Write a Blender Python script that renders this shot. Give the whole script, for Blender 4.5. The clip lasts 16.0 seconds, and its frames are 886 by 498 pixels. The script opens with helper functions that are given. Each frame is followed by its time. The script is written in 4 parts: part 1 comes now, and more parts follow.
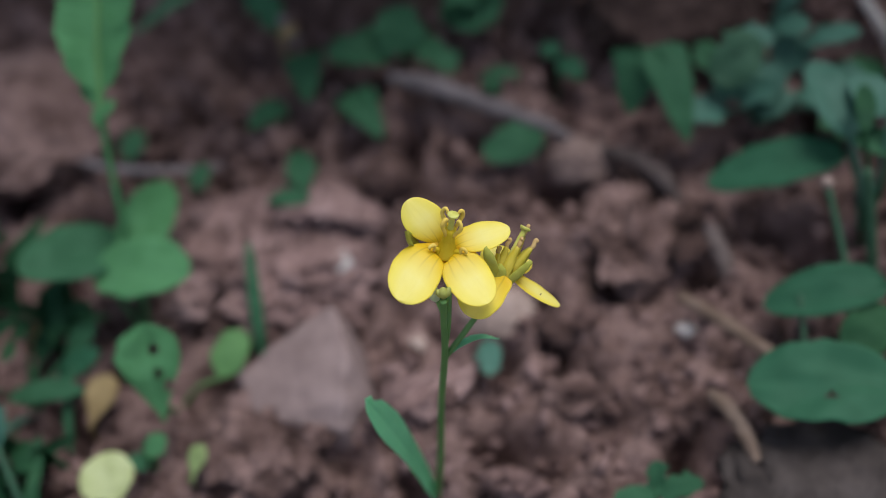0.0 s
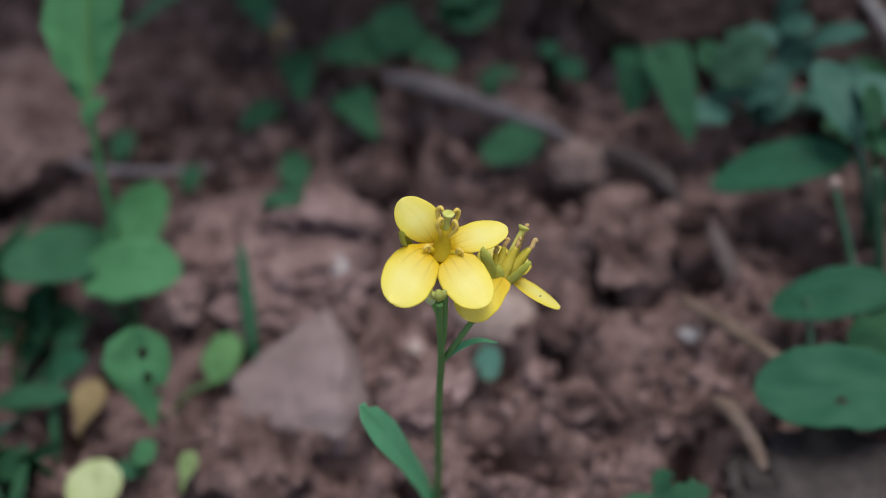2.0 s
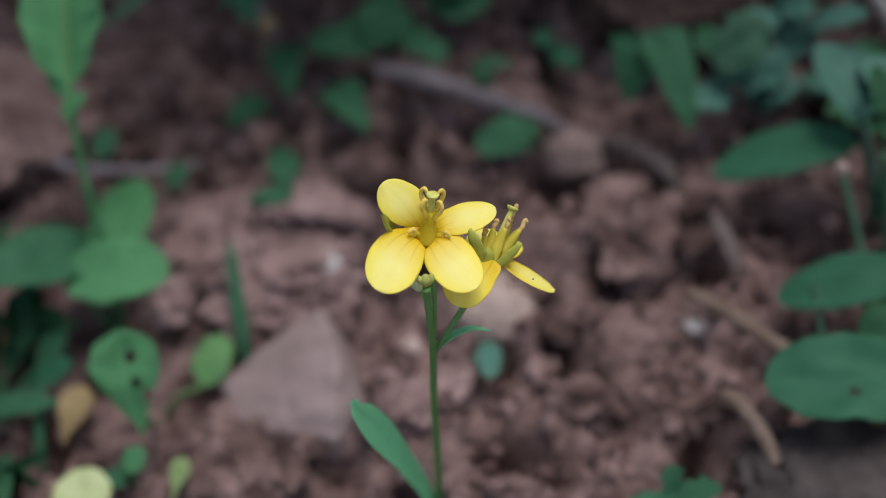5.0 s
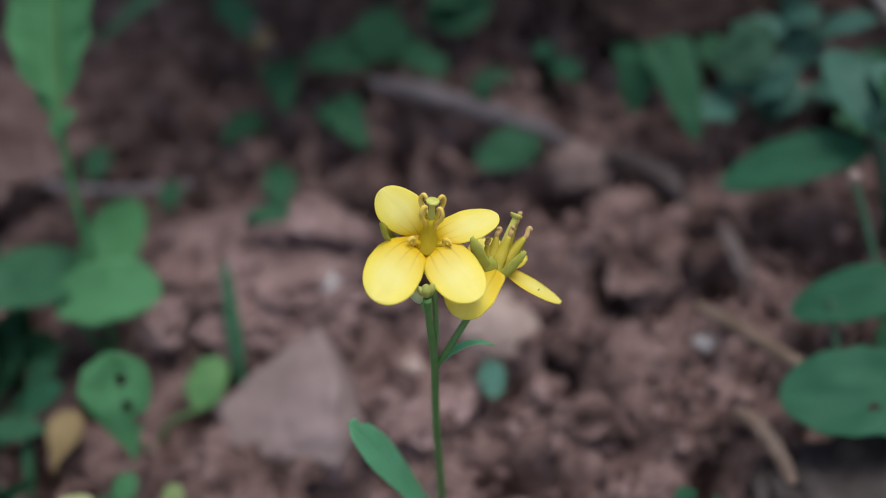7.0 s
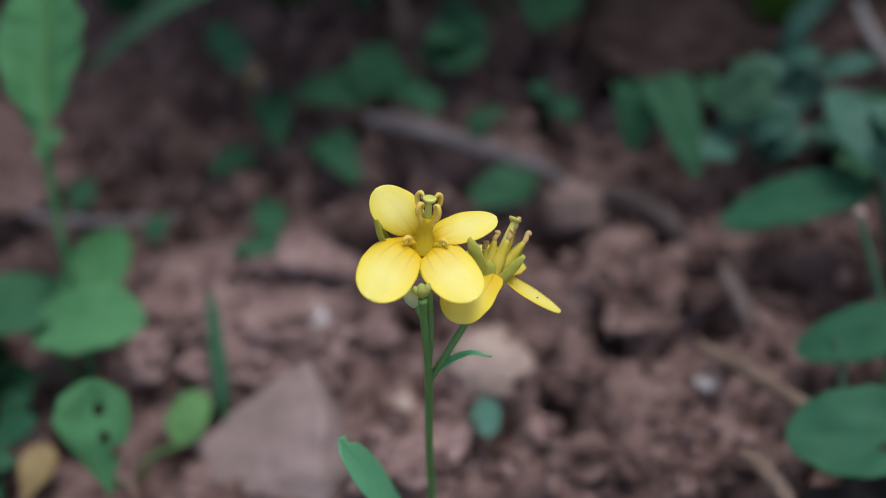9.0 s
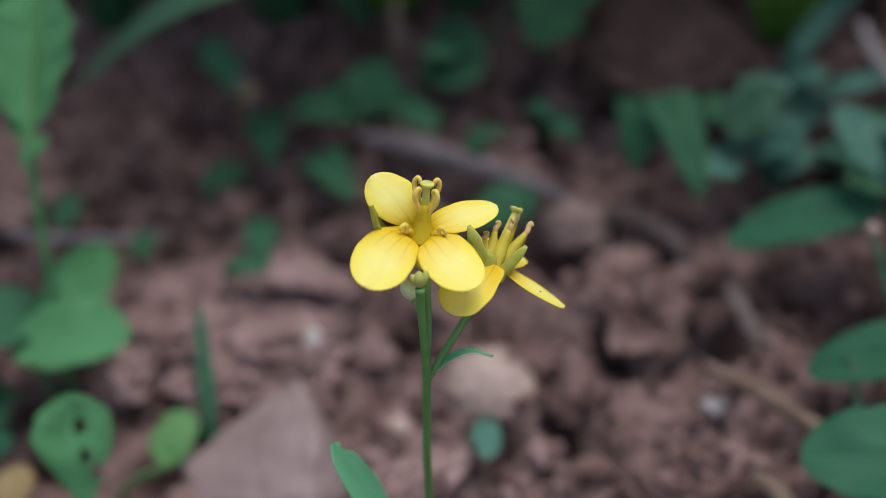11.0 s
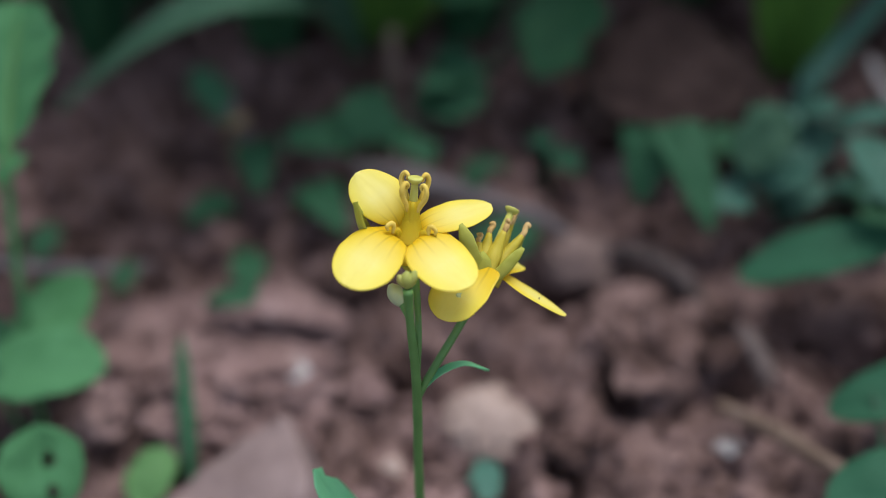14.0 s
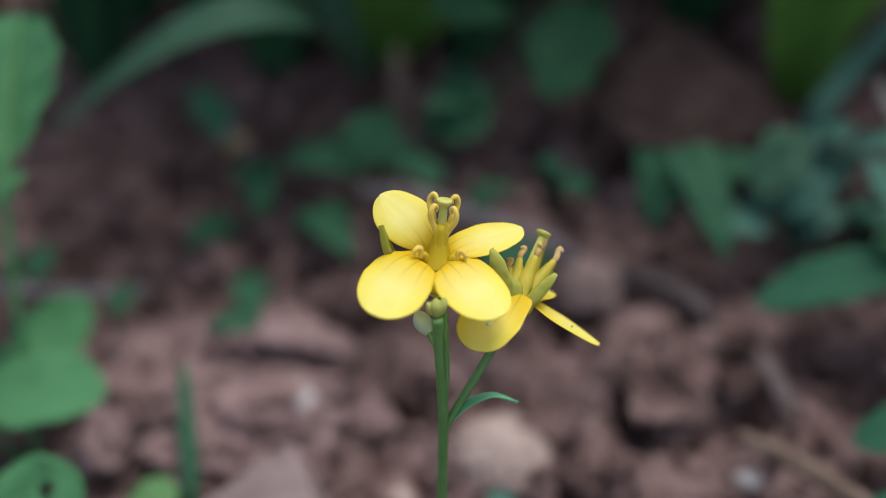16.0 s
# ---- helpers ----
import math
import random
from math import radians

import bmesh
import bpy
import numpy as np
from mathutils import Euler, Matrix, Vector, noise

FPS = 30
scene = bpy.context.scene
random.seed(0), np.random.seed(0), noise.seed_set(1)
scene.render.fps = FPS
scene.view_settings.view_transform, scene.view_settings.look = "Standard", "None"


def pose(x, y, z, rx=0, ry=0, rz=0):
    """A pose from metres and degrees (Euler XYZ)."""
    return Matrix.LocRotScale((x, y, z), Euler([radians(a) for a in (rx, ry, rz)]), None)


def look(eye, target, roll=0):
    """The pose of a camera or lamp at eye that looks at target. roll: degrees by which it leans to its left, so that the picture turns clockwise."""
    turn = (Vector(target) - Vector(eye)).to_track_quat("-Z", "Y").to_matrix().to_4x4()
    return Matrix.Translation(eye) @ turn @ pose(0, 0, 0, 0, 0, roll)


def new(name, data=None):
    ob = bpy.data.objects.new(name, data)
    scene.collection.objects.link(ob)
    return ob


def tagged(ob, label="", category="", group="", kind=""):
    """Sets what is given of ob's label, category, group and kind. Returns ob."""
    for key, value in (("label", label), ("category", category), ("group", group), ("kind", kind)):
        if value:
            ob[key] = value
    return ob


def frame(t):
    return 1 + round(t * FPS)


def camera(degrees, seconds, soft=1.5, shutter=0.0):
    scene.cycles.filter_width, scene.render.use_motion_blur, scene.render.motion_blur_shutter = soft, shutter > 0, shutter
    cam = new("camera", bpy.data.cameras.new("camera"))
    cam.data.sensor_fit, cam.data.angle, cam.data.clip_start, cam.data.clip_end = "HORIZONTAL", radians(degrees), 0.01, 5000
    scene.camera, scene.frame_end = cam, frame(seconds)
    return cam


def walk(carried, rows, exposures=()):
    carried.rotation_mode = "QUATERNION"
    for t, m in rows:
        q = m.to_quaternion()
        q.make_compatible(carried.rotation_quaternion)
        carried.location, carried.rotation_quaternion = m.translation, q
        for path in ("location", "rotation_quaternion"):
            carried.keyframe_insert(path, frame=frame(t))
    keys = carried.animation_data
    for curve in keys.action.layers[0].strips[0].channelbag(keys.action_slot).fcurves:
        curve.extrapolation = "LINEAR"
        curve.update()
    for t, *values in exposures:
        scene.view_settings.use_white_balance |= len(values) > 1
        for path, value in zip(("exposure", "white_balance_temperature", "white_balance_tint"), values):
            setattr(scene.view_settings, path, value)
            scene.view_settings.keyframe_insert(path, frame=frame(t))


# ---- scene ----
# A low mustard plant in flower among clods and seedlings, filmed by a hand-held camera that sinks towards it.
MM = 0.001
PLANT_BASE = Vector((-6.8, -57.3, 0.0)) * MM


def mm(p):
    return Vector(p) * MM


# -- camera: seconds, place in metres, turn to the left, pitch and roll in degrees
cam = camera(45, 16.0, soft=0.7)
PATH = [
    (0, 0.00011, -0.13464, 0.16294, 3.25, -51.99, -2.40),
    (0.5, -0.00017, -0.13426, 0.16174, 3.06, -51.84, -2.12),
    (1, -0.00060, -0.13386, 0.16061, 2.80, -51.71, -1.89),
    (1.5, -0.00120, -0.13338, 0.15952, 2.47, -51.60, -1.66),
    (2, -0.00170, -0.13289, 0.15832, 2.25, -51.46, -1.46),
    (2.5, -0.00237, -0.13243, 0.15775, 1.99, -51.39, -1.30),
    (3, -0.00321, -0.13199, 0.15740, 1.65, -51.33, -1.04),
    (3.5, -0.00399, -0.13133, 0.15695, 1.42, -51.36, -1.00),
    (4, -0.00417, -0.13070, 0.15576, 1.16, -51.50, -1.14),
    (6.5, -0.00330, -0.12871, 0.14893, 1.05, -50.68, -2.04),
    (7, -0.00363, -0.12788, 0.14760, 1.08, -50.03, -2.23),
    (7.5, -0.00414, -0.12768, 0.14612, 0.95, -49.25, -2.12),
    (8, -0.00456, -0.12814, 0.14399, 0.48, -48.07, -1.33),
    (8.5, -0.00511, -0.12881, 0.14160, -0.07, -47.01, -0.45),
    (9, -0.00603, -0.12912, 0.13957, -0.54, -46.26, 0.05),
    (11.5, -0.00870, -0.12826, 0.12972, -1.84, -42.96, 1.63),
    (12, -0.00920, -0.12786, 0.12817, -1.97, -42.24, 1.87),
    (12.5, -0.00960, -0.12737, 0.12682, -2.14, -41.72, 1.89),
    (13, -0.00982, -0.12696, 0.12481, -2.30, -41.10, 2.26),
    (13.5, -0.01004, -0.12642, 0.12306, -2.39, -40.62, 2.41),
    (14, -0.00997, -0.12569, 0.12128, -2.55, -40.15, 2.63),
    (14.5, -0.01039, -0.12476, 0.12003, -2.86, -39.82, 3.01),
    (15, -0.01135, -0.12395, 0.11917, -3.16, -39.35, 3.26),
    (15.5, -0.01274, -0.12332, 0.11844, -3.50, -38.94, 3.52),
    (16, -0.01441, -0.12238, 0.11779, -3.76, -38.66, 3.78),
]
walk(cam, [(t, pose(x, y, z, 90 + pitch, 0, yaw) @ pose(0, 0, 0, 0, 0, roll)) for t, x, y, z, yaw, pitch, roll in PATH], exposures=[(0, 0.77), (8.5, 0.84), (16, 0.99)])

# -- light: an overcast sky over a shaded bank
world = bpy.data.worlds.new("overcast_sky")
scene.world = world
world.use_nodes = True
wn = world.node_tree.nodes
sky = wn.new("ShaderNodeTexSky")
sky.sky_type = "NISHITA"
sky.sun_disc = False
sky.sun_elevation, sky.sun_rotation = radians(75), radians(40)
wn["Background"].inputs["Strength"].default_value = 0.095
veil = wn.new("ShaderNodeHueSaturation")
veil.inputs["Saturation"].default_value = 0.62
world.node_tree.links.new(sky.outputs[0], veil.inputs["Color"])
world.node_tree.links.new(veil.outputs[0], wn["Background"].inputs["Color"])
sun_data = bpy.data.lights.new("overcast_sun", "SUN")
sun_data.energy, sun_data.angle, sun_data.color = 1.78, radians(30), (1.0, 0.97, 0.93)
sun = new("overcast_sun", sun_data)
sun.matrix_world = look((0.17, 0.2, 1.0), (0, 0, 0))


# -- materials
def shader(name, rough=0.6, spec=0.4):
    m = bpy.data.materials.new(name)
    m.use_nodes = True
    nt = m.node_tree
    b = nt.nodes["Principled BSDF"]
    b.inputs["Roughness"].default_value = rough
    b.inputs["Specular IOR Level"].default_value = spec
    return m, nt, b


def node(nt, kind, **inputs):
    n = nt.nodes.new(kind)
    for key, value in inputs.items():
        n.inputs[key.replace("_", " ")].default_value = value
    return n


def ramp(nt, stops):
    n = nt.nodes.new("ShaderNodeValToRGB")
    e = n.color_ramp.elements
    while len(e) < len(stops):
        e.new(0.5)
    for el, (at, col) in zip(e, stops):
        el.position, el.color = at, (*col, 1)
    return n


def earth(name, dark, mid, pale, grain=900.0, patch=70.0, bump=0.6, rough=0.95, islands=False, spread=0.3):
    """Dry soil or stone: patches of tone, crumbs and pores."""
    m, nt, b = shader(name, rough, 0.2)
    co = nt.nodes.new("ShaderNodeNewGeometry")
    info = nt.nodes.new("ShaderNodeObjectInfo")
    n1 = node(nt, "ShaderNodeTexNoise", Scale=patch, Detail=5.0, Roughness=0.6)
    n2 = node(nt, "ShaderNodeTexNoise", Scale=grain, Detail=4.0, Roughness=0.7)
    n3 = node(nt, "ShaderNodeTexVoronoi", Scale=grain * 0.45)
    for n in (n1, n2, n3):
        nt.links.new(co.outputs["Position"], n.inputs["Vector"])
    add = nt.nodes.new("ShaderNodeMath")
    add.operation = "MULTIPLY_ADD"
    add.inputs[1].default_value = 0.35
    nt.links.new(n2.outputs["Fac"], add.inputs[0])
    nt.links.new(n1.outputs["Fac"], add.inputs[2])
    shift = nt.nodes.new("ShaderNodeMath")
    shift.operation = "MULTIPLY_ADD"
    shift.inputs[1].default_value = spread
    nt.links.new(co.outputs["Random Per Island"] if islands else info.outputs["Random"], shift.inputs[0])
    nt.links.new(add.outputs[0], shift.inputs[2])
    r = ramp(nt, [(0.47, dark), (0.76, mid), (1.0, pale)])
    level = nt.nodes.new("ShaderNodeMath")
    level.operation = "SUBTRACT"
    level.inputs[1].default_value = spread * 0.5 - 0.15
    nt.links.new(shift.outputs[0], level.inputs[0])
    nt.links.new(level.outputs[0], r.inputs["Fac"])
    nt.links.new(r.outputs["Color"], b.inputs["Base Color"])
    mix = nt.nodes.new("ShaderNodeMath")
    mix.operation = "ADD"
    nt.links.new(n2.outputs["Fac"], mix.inputs[0])
    nt.links.new(n3.outputs["Distance"], mix.inputs[1])
    bp = node(nt, "ShaderNodeBump", Strength=bump, Distance=0.0009)
    nt.links.new(mix.outputs[0], bp.inputs["Height"])
    nt.links.new(bp.outputs["Normal"], b.inputs["Normal"])
    return m


def foliage(name, dark, light, through_col, rough=0.65, spec=0.14, see=0.3, grain=260.0, relief_depth=0.25):
    """Leaf tissue: blotches, fine veins and light passing through."""
    m, nt, b = shader(name, rough, spec)
    out = nt.nodes["Material Output"]
    co = nt.nodes.new("ShaderNodeTexCoord")
    info = nt.nodes.new("ShaderNodeObjectInfo")
    n1 = node(nt, "ShaderNodeTexNoise", Scale=grain, Detail=4.0)
    n2 = node(nt, "ShaderNodeTexNoise", Scale=grain * 9, Detail=3.0)
    for n in (n1, n2):
        nt.links.new(co.outputs["Object"], n.inputs["Vector"])
    add = nt.nodes.new("ShaderNodeMath")
    add.operation = "MULTIPLY_ADD"
    add.inputs[1].default_value = 0.3
    nt.links.new(info.outputs["Random"], add.inputs[0])
    nt.links.new(n1.outputs["Fac"], add.inputs[2])
    r = ramp(nt, [(0.35, dark), (0.9, light)])
    nt.links.new(add.outputs[0], r.inputs["Fac"])
    nt.links.new(r.outputs["Color"], b.inputs["Base Color"])
    bp = node(nt, "ShaderNodeBump", Strength=relief_depth, Distance=0.0003)
    nt.links.new(n2.outputs["Fac"], bp.inputs["Height"])
    nt.links.new(bp.outputs["Normal"], b.inputs["Normal"])
    tr = node(nt, "ShaderNodeBsdfTranslucent", Color=(*through_col, 1))
    mix = node(nt, "ShaderNodeMixShader", Fac=see)
    nt.links.new(b.outputs[0], mix.inputs[1])
    nt.links.new(tr.outputs[0], mix.inputs[2])
    nt.links.new(mix.outputs[0], out.inputs["Surface"])
    return m


def petal_tissue(name):
    """Yellow petal: fine veins along its length, deeper at the claw, a sheen painted pale down its middle, thin enough
    to let light through.
    """
    m, nt, b = shader(name, 0.5, 0.4)
    out = nt.nodes["Material Output"]
    uv = nt.nodes.new("ShaderNodeUVMap")
    uv.uv_map = "UVMap"
    sep = nt.nodes.new("ShaderNodeSeparateXYZ")
    nt.links.new(uv.outputs["UV"], sep.inputs[0])
    base = ramp(nt, [(0.0, (0.56, 0.36, 0.006)), (0.22, (0.80, 0.53, 0.010)), (0.45, (0.90, 0.70, 0.03)), (0.72, (0.95, 0.85, 0.13)), (1.0, (0.95, 0.87, 0.19))])
    nt.links.new(sep.outputs["X"], base.inputs["Fac"])
    fan = nt.nodes.new("ShaderNodeUVMap")
    fan.uv_map = "fan"
    mp = node(nt, "ShaderNodeMapping", Scale=(3.0, 34.0, 1.0))
    nt.links.new(fan.outputs["UV"], mp.inputs["Vector"])
    veins = node(nt, "ShaderNodeTexNoise", Scale=1.0, Detail=3.0)
    nt.links.new(mp.outputs[0], veins.inputs["Vector"])
    vr = ramp(nt, [(0.3, (0.95, 0.93, 0.80)), (0.6, (1, 1, 1))])
    blotch = node(nt, "ShaderNodeTexNoise", Scale=9.0, Detail=4.0)
    nt.links.new(uv.outputs["UV"], blotch.inputs["Vector"])
    half = nt.nodes.new("ShaderNodeMath")
    half.operation = "MULTIPLY_ADD"
    half.inputs[1].default_value = 0.55
    half.inputs[2].default_value = 0.0
    nt.links.new(blotch.outputs["Fac"], half.inputs[0])
    two = nt.nodes.new("ShaderNodeMath")
    two.operation = "MULTIPLY_ADD"
    two.inputs[1].default_value = 0.45
    nt.links.new(veins.outputs["Fac"], two.inputs[0])
    nt.links.new(half.outputs[0], two.inputs[2])
    nt.links.new(two.outputs[0], vr.inputs["Fac"])
    mul = nt.nodes.new("ShaderNodeMix")
    mul.data_type, mul.blend_type = "RGBA", "MULTIPLY"
    mul.inputs["Factor"].default_value = 0.45
    off = nt.nodes.new("ShaderNodeMath")
    off.operation = "PINGPONG"
    off.inputs[1].default_value = 0.125
    nt.links.new(sep.outputs["Y"], off.inputs[0])
    line = ramp(nt, [(0.0, (1, 1, 1)), (0.012, (1, 1, 1)), (0.03, (0, 0, 0))])
    nt.links.new(off.outputs[0], line.inputs["Fac"])
    near = ramp(nt, [(0.2, (0.75, 0.75, 0.75)), (0.66, (0, 0, 0))])
    nt.links.new(sep.outputs["X"], near.inputs["Fac"])
    both = nt.nodes.new("ShaderNodeMath")
    both.operation = "MULTIPLY"
    nt.links.new(line.outputs["Color"], both.inputs[0])
    nt.links.new(near.outputs["Color"], both.inputs[1])
    deep = nt.nodes.new("ShaderNodeMix")
    deep.data_type = "RGBA"
    nt.links.new(both.outputs[0], deep.inputs["Factor"])
    nt.links.new(base.outputs["Color"], deep.inputs["A"])
    deep.inputs["B"].default_value = (0.52, 0.38, 0.02, 1)
    # Pale middle of the limb: sheen and backlight painted into the colour.
    mid = nt.nodes.new("ShaderNodeMath")
    mid.operation = "PINGPONG"
    mid.inputs[1].default_value = 0.5
    nt.links.new(sep.outputs["Y"], mid.inputs[0])
    across = ramp(nt, [(0.04, (0, 0, 0)), (0.34, (1, 1, 1))])
    nt.links.new(mid.outputs[0], across.inputs["Fac"])
    along = ramp(nt, [(0.4, (0, 0, 0)), (0.72, (0.75, 0.75, 0.75)), (0.94, (0.4, 0.4, 0.4))])
    nt.links.new(sep.outputs["X"], along.inputs["Fac"])
    sheen_fac = nt.nodes.new("ShaderNodeMath")
    sheen_fac.operation = "MULTIPLY"
    nt.links.new(across.outputs["Color"], sheen_fac.inputs[0])
    nt.links.new(along.outputs["Color"], sheen_fac.inputs[1])
    pale = nt.nodes.new("ShaderNodeMix")
    pale.data_type = "RGBA"
    nt.links.new(sheen_fac.outputs[0], pale.inputs["Factor"])
    nt.links.new(deep.outputs["Result"], pale.inputs["A"])
    pale.inputs["B"].default_value = (0.96, 0.91, 0.40, 1)
    nt.links.new(pale.outputs["Result"], mul.inputs["A"])
    nt.links.new(vr.outputs["Color"], mul.inputs["B"])
    rim = nt.nodes.new("ShaderNodeMath")
    rim.operation = "PINGPONG"
    rim.inputs[1].default_value = 0.5
    nt.links.new(sep.outputs["Y"], rim.inputs[0])
    thin = ramp(nt, [(0.0, (0.9, 0.9, 0.9)), (0.028, (0, 0, 0))])
    nt.links.new(rim.outputs[0], thin.inputs["Fac"])
    edge = nt.nodes.new("ShaderNodeMix")
    edge.data_type = "RGBA"
    nt.links.new(thin.outputs["Color"], edge.inputs["Factor"])
    nt.links.new(mul.outputs["Result"], edge.inputs["A"])
    edge.inputs["B"].default_value = (0.88, 0.72, 0.09, 1)
    nt.links.new(edge.outputs["Result"], b.inputs["Base Color"])
    bp = node(nt, "ShaderNodeBump", Strength=0.09, Distance=0.0005)
    nt.links.new(two.outputs[0], bp.inputs["Height"])
    nt.links.new(bp.outputs["Normal"], b.inputs["Normal"])
    tr = nt.nodes.new("ShaderNodeBsdfTranslucent")
    nt.links.new(edge.outputs["Result"], tr.inputs["Color"])
    mix = node(nt, "ShaderNodeMixShader", Fac=0.5)
    nt.links.new(b.outputs[0], mix.inputs[1])
    nt.links.new(tr.outputs[0], mix.inputs[2])
    nt.links.new(mix.outputs[0], out.inputs["Surface"])
    return m


MAT = {
    "soil": earth("red_soil", (0.029, 0.0165, 0.01523), (0.092, 0.0565, 0.05198), (0.235, 0.157, 0.148), 900, 140, 0.9),
    "clod": earth("soil_clod", (0.03, 0.0168, 0.01554), (0.095, 0.0585, 0.05334), (0.26, 0.173, 0.1628), 900, 120, 0.9, 0.95, False, 0.36),
    "crumb": earth("soil_crumb", (0.0392, 0.0218, 0.02016), (0.105, 0.0647, 0.06059), (0.235, 0.156, 0.1502), 900, 130, 0.6, 0.95, True, 0.36),
    "crust": earth("pale_crust", (0.0878, 0.0538, 0.05141), (0.219, 0.142, 0.1367), (0.369, 0.256, 0.2523), 900, 190, 0.9),
    "stone": earth("tan_stone", (0.142, 0.102, 0.09888), (0.222, 0.165, 0.1617), (0.31, 0.24, 0.239), 500, 50, 0.3, 0.85),
    # Soil colour cut to about half, standing in for shade under the weeds.
    "shade_clod": earth("shade_dark_soil", (0.02, 0.0122, 0.0112), (0.046, 0.0295, 0.0268), (0.085, 0.056, 0.051), 900, 110, 0.8),
    "cobble": earth("brown_cobble", (0.085, 0.056, 0.05), (0.15, 0.103, 0.094), (0.225, 0.162, 0.15), 500, 90, 0.5, 0.9),
    # Grey stone: colour lowered to carry the shade of the seedlings beside it.
    "grey": earth("grey_stone_shaded", (0.023, 0.018, 0.0172), (0.043, 0.0352, 0.034), (0.07, 0.058, 0.0565), 500, 160, 0.7, 0.9),
    "pale": earth("pale_stone", (0.19, 0.138, 0.122), (0.285, 0.214, 0.19), (0.399, 0.314, 0.285), 600, 120, 0.4, 0.85),
    "white": earth("white_grit", (0.30, 0.265, 0.255), (0.43, 0.395, 0.385), (0.56, 0.53, 0.525), 600, 90, 0.3, 0.7),
    "twig": earth("grey_twig", (0.085, 0.073, 0.077), (0.15, 0.13, 0.138), (0.22, 0.195, 0.205), 1500, 200, 0.5, 0.85),
    "root": earth("earthy_root", (0.055, 0.041, 0.039), (0.095, 0.074, 0.072), (0.15, 0.12, 0.117), 1200, 160, 0.7, 0.9),
    "straw": earth("dry_straw", (0.09, 0.06, 0.045), (0.15, 0.106, 0.084), (0.21, 0.158, 0.131), 1500, 200, 0.4, 0.8),
    "leaf_light": foliage("light_leaf", (0.0612, 0.191, 0.07881), (0.095, 0.267, 0.1244), (0.0857, 0.321, 0.05807)),
    "leaf_pale": foliage("pale_leaf", (0.0888, 0.21, 0.0803), (0.136, 0.282, 0.115), (0.204, 0.404, 0.0765)),
    "leaf_deep": foliage("deep_leaf", (0.0281, 0.101, 0.05148), (0.0468, 0.144, 0.07722), (0.039, 0.172, 0.05148)),
    "leaf_blue": foliage("bluish_leaf", (0.0216, 0.0979, 0.05355), (0.0368, 0.139, 0.07854), (0.04, 0.247, 0.08316), 0.65, 0.2),
    "leaf_grey": foliage("greyish_leaf", (0.0485, 0.142, 0.107), (0.0808, 0.201, 0.159), (0.0808, 0.254, 0.143), 0.6, 0.25),
    "leaf_sage": foliage("sage_leaf", (0.045, 0.118, 0.072), (0.075, 0.165, 0.105), (0.07, 0.2, 0.09), 0.65, 0.2),
    "leaf_lime": foliage("lime_leaf", (0.19, 0.27, 0.11), (0.29, 0.37, 0.17), (0.3, 0.42, 0.12)),
    "leaf_dark": foliage("dark_leaf", (0.0150, 0.064, 0.03335), (0.033, 0.112, 0.0506), (0.04, 0.15, 0.0345)),
    "leaf_grass": foliage("yellowish_grass", (0.055, 0.142, 0.028), (0.115, 0.26, 0.045), (0.16, 0.39, 0.05)),
    "leaf_yellow": foliage("yellowed_leaf", (0.408, 0.475, 0.208), (0.527, 0.589, 0.338), (0.51, 0.57, 0.26)),
    "leaf_dry": foliage("withered_leaf", (0.24, 0.176, 0.088), (0.368, 0.288, 0.152), (0.32, 0.24, 0.08)),
    "stem": foliage("green_stem", (0.085, 0.205, 0.055), (0.145, 0.30, 0.092), (0.06, 0.23, 0.045), 0.45, 0.4, 0.1, 260.0, 0.08),
    "bract": foliage("sea_green_leaf", (0.188, 0.54, 0.3), (0.275, 0.672, 0.396), (0.225, 0.66, 0.324), 0.5, 0.35, 0.42),
    "sepal": foliage("yellow_green_sepal", (0.37, 0.38, 0.055), (0.54, 0.54, 0.11), (0.45, 0.5, 0.05), 0.5, 0.3, 0.3, 500, 0.05),
    "crown": foliage("yellowish_bud", (0.34, 0.37, 0.075), (0.54, 0.55, 0.17), (0.5, 0.55, 0.12), 0.5, 0.3, 0.25, 500, 0.05),
    "bud": foliage("pale_bud", (0.42, 0.52, 0.33), (0.62, 0.70, 0.48), (0.4, 0.55, 0.3), 0.5, 0.3, 0.2, 500, 0.05),
    "filament": foliage("yellow_filament", (0.70, 0.53, 0.02), (0.82, 0.66, 0.05), (0.86, 0.72, 0.06), 0.5, 0.3, 0.5, 500, 0.05),
    "pale_filament": foliage("yellow_green_filament", (0.56, 0.47, 0.04), (0.70, 0.59, 0.09), (0.72, 0.62, 0.08), 0.5, 0.3, 0.4, 500, 0.05),
    "anther": foliage("ochre_anther", (0.66, 0.46, 0.07), (0.82, 0.63, 0.15), (0.5, 0.4, 0.1), 0.7, 0.2, 0.1, 900, 0.05),
    "tan_anther": foliage("brownish_anther", (0.38, 0.24, 0.08), (0.58, 0.40, 0.17), (0.35, 0.25, 0.08), 0.7, 0.2, 0.1, 900, 0.05),
    "pistil": foliage("green_pistil", (0.52, 0.52, 0.09), (0.68, 0.68, 0.19), (0.5, 0.55, 0.05), 0.45, 0.35, 0.2, 500, 0.05),
    "petal": petal_tissue("yellow_petal"),
}


# -- mesh helpers
def part(name, bm, material, parent=None, label="", smooth=True):
    me = bpy.data.meshes.new(name)
    if smooth:
        for f in bm.faces:
            f.smooth = True
    bm.to_mesh(me)
    bm.free()
    me.materials.append(MAT[material])
    ob = new(name, me)
    if parent:
        ob.parent = parent
    return tagged(ob, label)


